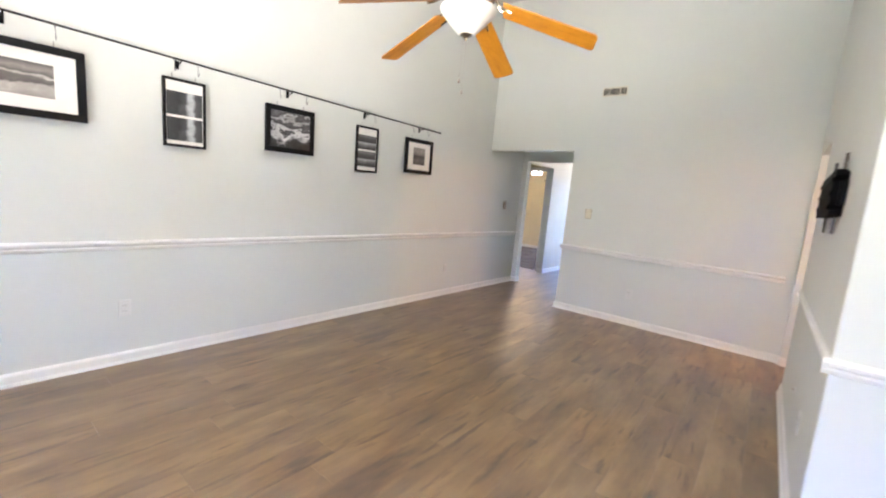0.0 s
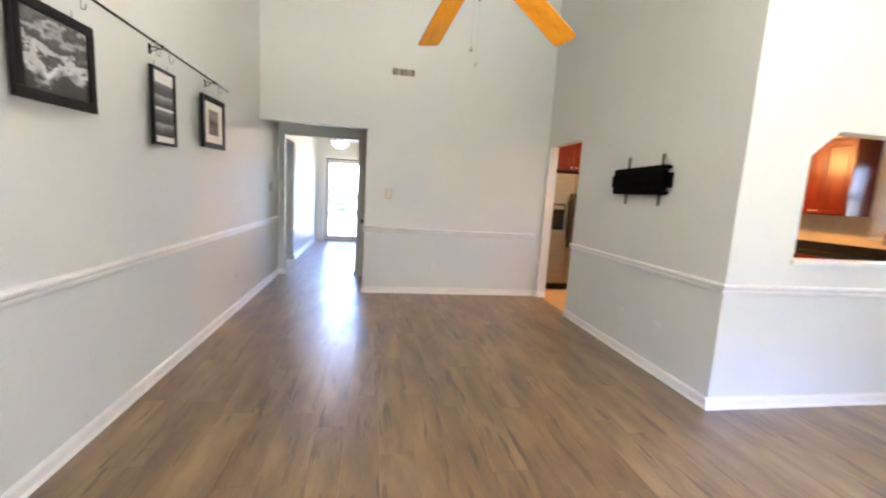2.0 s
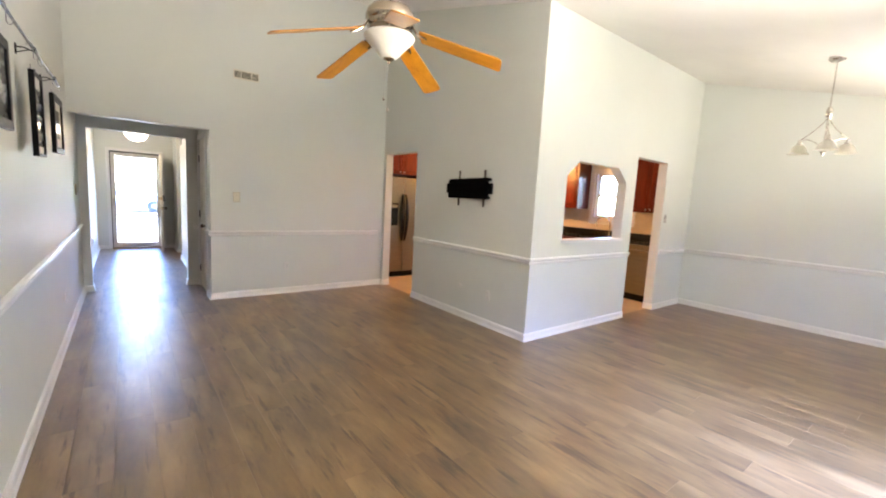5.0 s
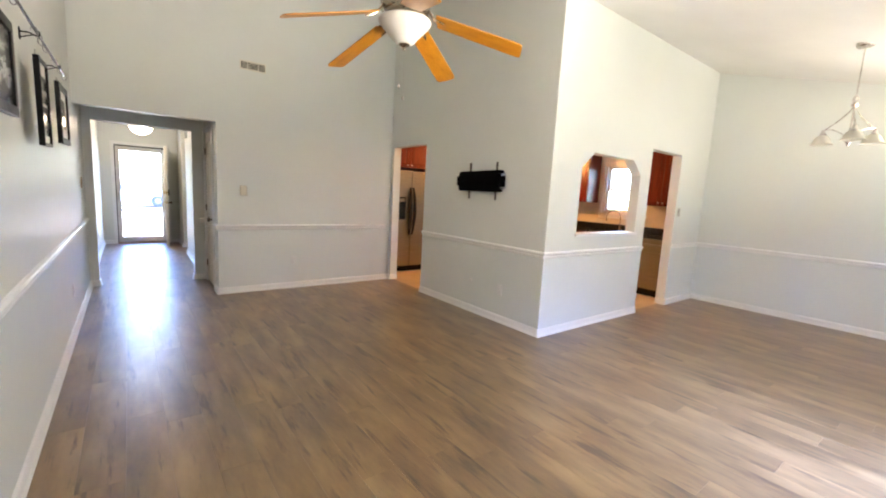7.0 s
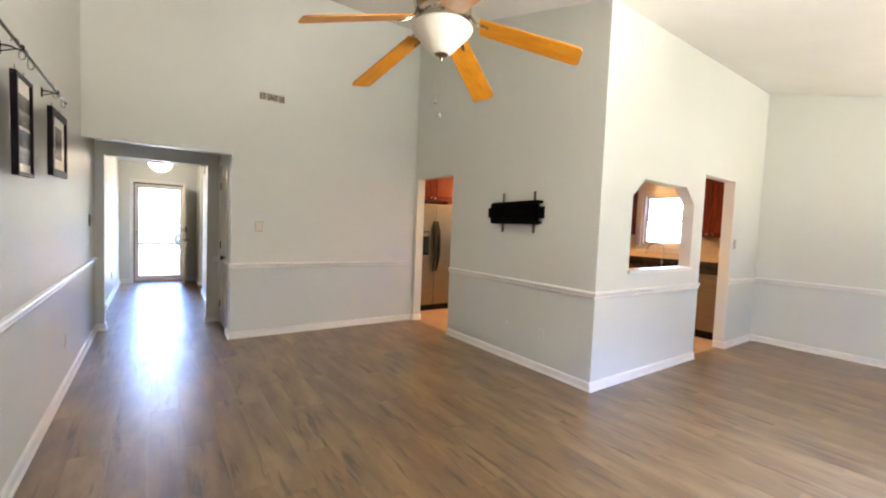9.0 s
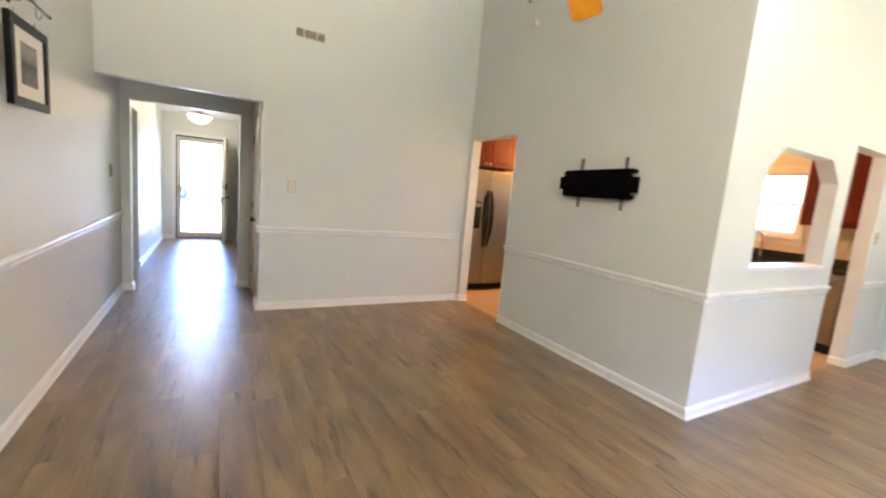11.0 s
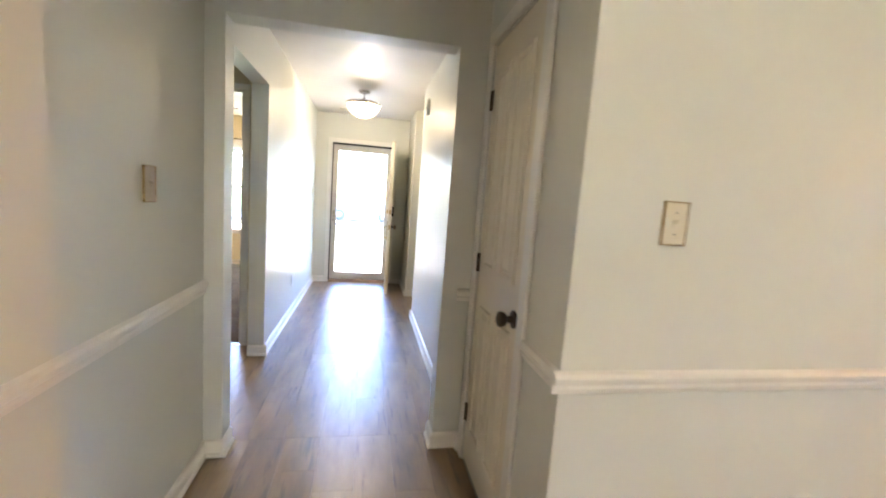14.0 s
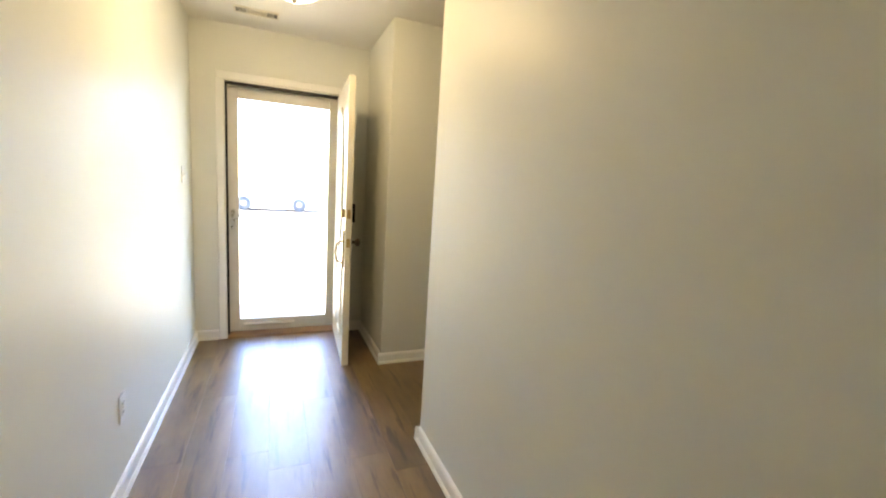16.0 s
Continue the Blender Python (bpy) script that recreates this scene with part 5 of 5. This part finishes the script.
cr = thing("curtain_rod", pose(-4.62, 11.54, 2.06), "thin black curtain rod over the bedroom window", "curtain rod")
part("pole", tube(B(), [(-0.06, 0, 0), (1.10, 0, 0)], 0.008, 10), BLACK_METAL, cr)
part("finial", lathe(B(), [(0.010, 0), (0.018, 0.01), (0.018, 0.025), (0.006, 0.035)], (-0.06, 0.0, 0), 12, "x"), BLACK_METAL, cr)
for x in (0.02, 1.02):
    part("bracket", box(B(), x - 0.008, x + 0.008, -0.004, 0.06, -0.02, 0.006), BLACK_METAL, cr)
sh = thing("wall_shelf", pose(-5.46, 11.60, 1.435), "small black floating shelf on the bedroom wall", "shelf")
part("board", box(B(), -0.11, 0.11, -0.12, 0, -0.014, 0.014, 0.003, 1), BLACK, sh)
part("back_ledge", box(B(), -0.11, 0.11, -0.012, 0, 0.014, 0.03), BLACK, sh)
bm = B()
box(bm, BDX0 - 0.001, BDX0 + 0.018, 7.80, 7.92, 0.012, 2.05)
box(bm, BDX1 - 0.018, BDX1 + 0.001, 7.80, 7.92, 0.012, 2.05)
box(bm, BDX0, BDX1, 7.80, 7.92, 2.032, 2.051)
tagged(part("bedroom_jamb", bm, TRIM), "white painted bedroom door jamb", "trim", kind="structure")

# ---------------------------------------------------------------- outdoors


def ground_z(y):
    f = min(1, max(0, (y - 14.5) / 9.0))
    return -0.15 - 0.19 * f * f * (3 - 2 * f)


bm = B()
ys = [-300, -60, -20, 0, 10] + [14 + k for k in range(12)] + [30, 40, 60, 120, 400]
xs = [-400, -80, -30, -12, -6, 0, 6, 12, 30, 80, 400]
grid = [[bm.verts.new((x, y, ground_z(y) - (0.0 if y > 12 else 0.05))) for x in xs] for y in ys]
for i in range(len(ys) - 1):
    for j in range(len(xs) - 1):
        bm.faces.new((grid[i][j], grid[i][j + 1], grid[i + 1][j + 1], grid[i + 1][j]))
tagged(part("ground", bm, GRASS, smooth=True), "sunlit green lawn round the house", "ground", kind="structure")
slab("porch", -2.75, 1.4, YFR + 0.16, 13.6, -0.3, -0.06, CONCRETE, "pale concrete front porch slab", "porch")
bm = B()
pv = [[bm.verts.new((x, y, ground_z(y) + 0.02)) for x in (-4.6, 0.6)] for y in [13.6 + 0.6 * k for k in range(21)]]
for a, b in zip(pv, pv[1:]):
    bm.faces.new((a[0], a[1], b[1], b[0]))
tagged(part("driveway", bm, CONCRETE, smooth=True), "pale sunlit concrete driveway", "driveway", kind="structure")
slab("road", -150, 150, 26.0, 33.0, -0.6, -0.30, ASPHALT, "grey asphalt street in front of the house", "road")
slab("kerb", -150, 150, 25.82, 26.0, -0.6, -0.20, CONCRETE, "pale concrete kerb along the street", "kerb")
slab("roof_porch", -2.9, 1.6, YFR + 0.16, 11.9, 2.75, 2.95, TRIM, "white porch roof", "roof")
for x in (-2.65, 1.3):
    ps = thing("porch_post", pose(x, 11.78, -0.06), "white square porch post", "post", "porch posts")
    part("shaft", box(B(), -0.06, 0.06, -0.06, 0.06, 0, 2.81, 0.006, 1), TRIM, ps)
    part("foot", box(B(), -0.085, 0.085, -0.085, 0.085, 0, 0.14, 0.008, 1), TRIM, ps)

# parked car
car = thing("parked_car", pose(-2.15, 30.3, -0.30, 0, 0, 0), "silver sedan parked on the street", "car")
prof = [(-2.25, 0.32), (-2.28, 0.62), (-2.18, 0.80), (-1.60, 0.92), (-0.95, 0.96), (-0.35, 1.36), (0.25, 1.43), (0.85, 1.38), (1.45, 1.02), (2.10, 0.98), (2.25, 0.82), (2.26, 0.45), (2.15, 0.28), (1.75, 0.26), (-1.75, 0.26)]
bm = B()
rings = []
for f, yy in ((0.86, -0.86), (1.0, -0.80), (1.02, -0.5), (1.02, 0.5), (1.0, 0.80), (0.86, 0.86)):
    rings.append([bm.verts.new((x, yy * (1 if z < 1.0 else 0.80), 0.26 + (z - 0.26) * (f if z > 0.9 else 1))) for x, z in prof])
for a, b in zip(rings, rings[1:]):
    for k in range(len(prof)):
        bm.faces.new((a[k], a[(k + 1) % len(prof)], b[(k + 1) % len(prof)], b[k]))
bm.faces.new(rings[0][::-1])
bm.faces.new(rings[-1])
part("body", bm, CAR_PAINT, car, smooth=True)
for s in (-1, 1):
    bm = B()
    prism(bm, [(-0.80, 0.95), (-0.32, 1.25), (0.18, 1.30), (0.18, 0.95)], s * 0.80, s * 0.845)
    part("window", bm, GLARE_GLASS, car, "side window with outdoor glare in its grey")
    bm = B()
    prism(bm, [(0.24, 0.95), (0.24, 1.30), (0.80, 1.24), (1.28, 0.98)], s * 0.80, s * 0.845)
    part("window", bm, GLARE_GLASS, car, "side window with outdoor glare in its grey")
    for x in (-1.30, 1.32):
        wh = part("wheel", lathe(B(), [(0.20, -0.1), (0.33, -0.1), (0.345, -0.06), (0.345, 0.06), (0.33, 0.1), (0.20, 0.1)], (x, s * 0.80, 0.345), 28, "y"), GLARE_RUBBER, car, "tyre with outdoor glare in its grey", True)
        part("rim", lathe(B(), [(0.05, -0.09), (0.215, -0.07), (0.215, 0.07), (0.05, 0.09)], (x, s * 0.82, 0.345), 20, "y"), NICKEL, wh, "alloy rim")
    part("headlight", box(B(), -2.26, -2.14, s * 0.62 - 0.15, s * 0.62 + 0.15, 0.62, 0.76, 0.02), CHROME, car)
    part("tail_light", box(B(), 2.16, 2.27, s * 0.66 - 0.13, s * 0.66 + 0.13, 0.72, 0.86, 0.02), plain("tail_lens", (0.4, 0.02, 0.02), 0.2, kind="object") if s < 0 else bpy.data.materials["tail_lens"], car)


LEAF = plain("leaves", (0.07, 0.115, 0.03), 0.6, var=0.4, scale=1.5)


def tree(loc, h, seed, label):
    rnd = random.Random(seed)
    t = thing("tree", pose(*loc), label, "tree", "street trees")
    bm = B()
    tube(bm, [(0, 0, -0.2), (0.05, 0.02, h * 0.25), (-0.04, 0.06, h * 0.5), (0.02, 0.0, h * 0.75)], [0.24, 0.18, 0.12, 0.05], 10)
    tips = []
    for k in range(9):
        a = k * 2.4 + rnd.random()
        z = h * (0.28 + 0.05 * k)
        r = h * (0.30 - 0.018 * k)
        tip = (r * math.cos(a), r * math.sin(a), z + r * 0.55)
        tube(bm, [(0, 0, z), (tip[0] * 0.5, tip[1] * 0.5, z + r * 0.35), tip], [0.07, 0.045, 0.015], 6)
        tips.append(tip)
    tips.append((0, 0, h * 0.85))
    part("trunk", bm, BARK, t, smooth=True)
    verts, faces = [], []
    for tip in tips:
        for k in range(260):
            d = Vector((rnd.gauss(0, 1), rnd.gauss(0, 1), rnd.gauss(0, 0.75)))
            p = Vector(tip) + d * h * 0.075
            s = 0.10 + 0.10 * rnd.random()
            u = Vector((rnd.gauss(0, 1), rnd.gauss(0, 1), rnd.gauss(0, 1))).normalized()
            w = u.orthogonal().normalized()
            i = len(verts)
            verts += [p - u * s, p + w * s * 0.45, p + u * s, p - w * s * 0.45]
            faces.append((i, i + 1, i + 2, i + 3))
    me = bpy.data.meshes.new("crown")
    me.from_pydata([tuple(v) for v in verts], [], faces)
    me.materials.append(LEAF)
    c = new("crown", me)
    c.parent = t
    return t


for i, (x, y, h) in enumerate(((-10.5, 37.5, 7.0), (4.5, 38.8, 7.0), (10.0, 37, 8.0), (-16.5, 38, 8.5), (-13.5, 22.0, 6.0))):
    tree((x, y, ground_z(y) - 0.02), h, 11 + i, "leafy green tree beyond the street" if y > 30 else "small leafy green tree on the front lawn")

# unseen wall, added to keep low sky off the pass-through wall
bm = box(B(), -14, 16, -9.3, -9.0, -0.4, 6.0)
tagged(part("sky_blocker_rear", bm, BARK), "unseen dark wooden wall added to block the rear sky", "wall", kind="structure")

# ---------------------------------------------------------------- floor planks
PW, PL = 0.178, 1.22
floor = thing("floor", pose(0, 0, 0), "brown-grey wood-look vinyl plank floor", "floor", kind="structure")
plank_meshes = {}


def plank_mesh(w, ln):
    key = (round(w, 3), round(ln, 3))
    if key not in plank_meshes:
        bm = B()
        g, c = 0.0002, 0.0007
        x, y = w / 2 - g, ln / 2 - g
        lo = [bm.verts.new((sx * x, sy * y, -0.012)) for sx, sy in ((-1, -1), (1, -1), (1, 1), (-1, 1))]
        md = [bm.verts.new((sx * x, sy * y, -0.0007)) for sx, sy in ((-1, -1), (1, -1), (1, 1), (-1, 1))]
        hi = [bm.verts.new((sx * (x - c), sy * (y - c), 0)) for sx, sy in ((-1, -1), (1, -1), (1, 1), (-1, 1))]
        for a, b in ((lo, md), (md, hi)):
            for k in range(4):
                bm.faces.new((a[k], a[(k + 1) % 4], b[(k + 1) % 4], b[k]))
        bm.faces.new(hi)
        plank_meshes[key] = mesh_of("plank", bm, PLANK)
    return plank_meshes[key]


def lay(x0, x1, y0, y1):
    n = max(1, round((x1 - x0) / PW))
    w = (x1 - x0) / n
    for i in range(n):
        xc = x0 + (i + 0.5) * w
        y = y0 - PL * ((i * 0.381 + 0.13 * (i % 3)) % 1.0)
        while y < y1 - 1e-4:
            a, b = max(y, y0), min(y + PL, y1)
            y += PL
            if b - a < 0.02:
                continue
            ob = new("plank", plank_mesh(w, b - a))
            ob.parent = floor
            ob.location = (xc, (a + b) / 2, 0)


lay(XL, -1.335, YB, YV + W)
lay(-1.335, XT, YB, YF)
lay(XT, XR, YB, YP + 0.06)
lay(XT, XT + 0.06, KD0, KD1)
lay(-3.90, HX0, YV + W, 7.80)
lay(HX0, HX1, YV + W, YFR)
lay(HX1, 1.2, 8.70, 9.68)
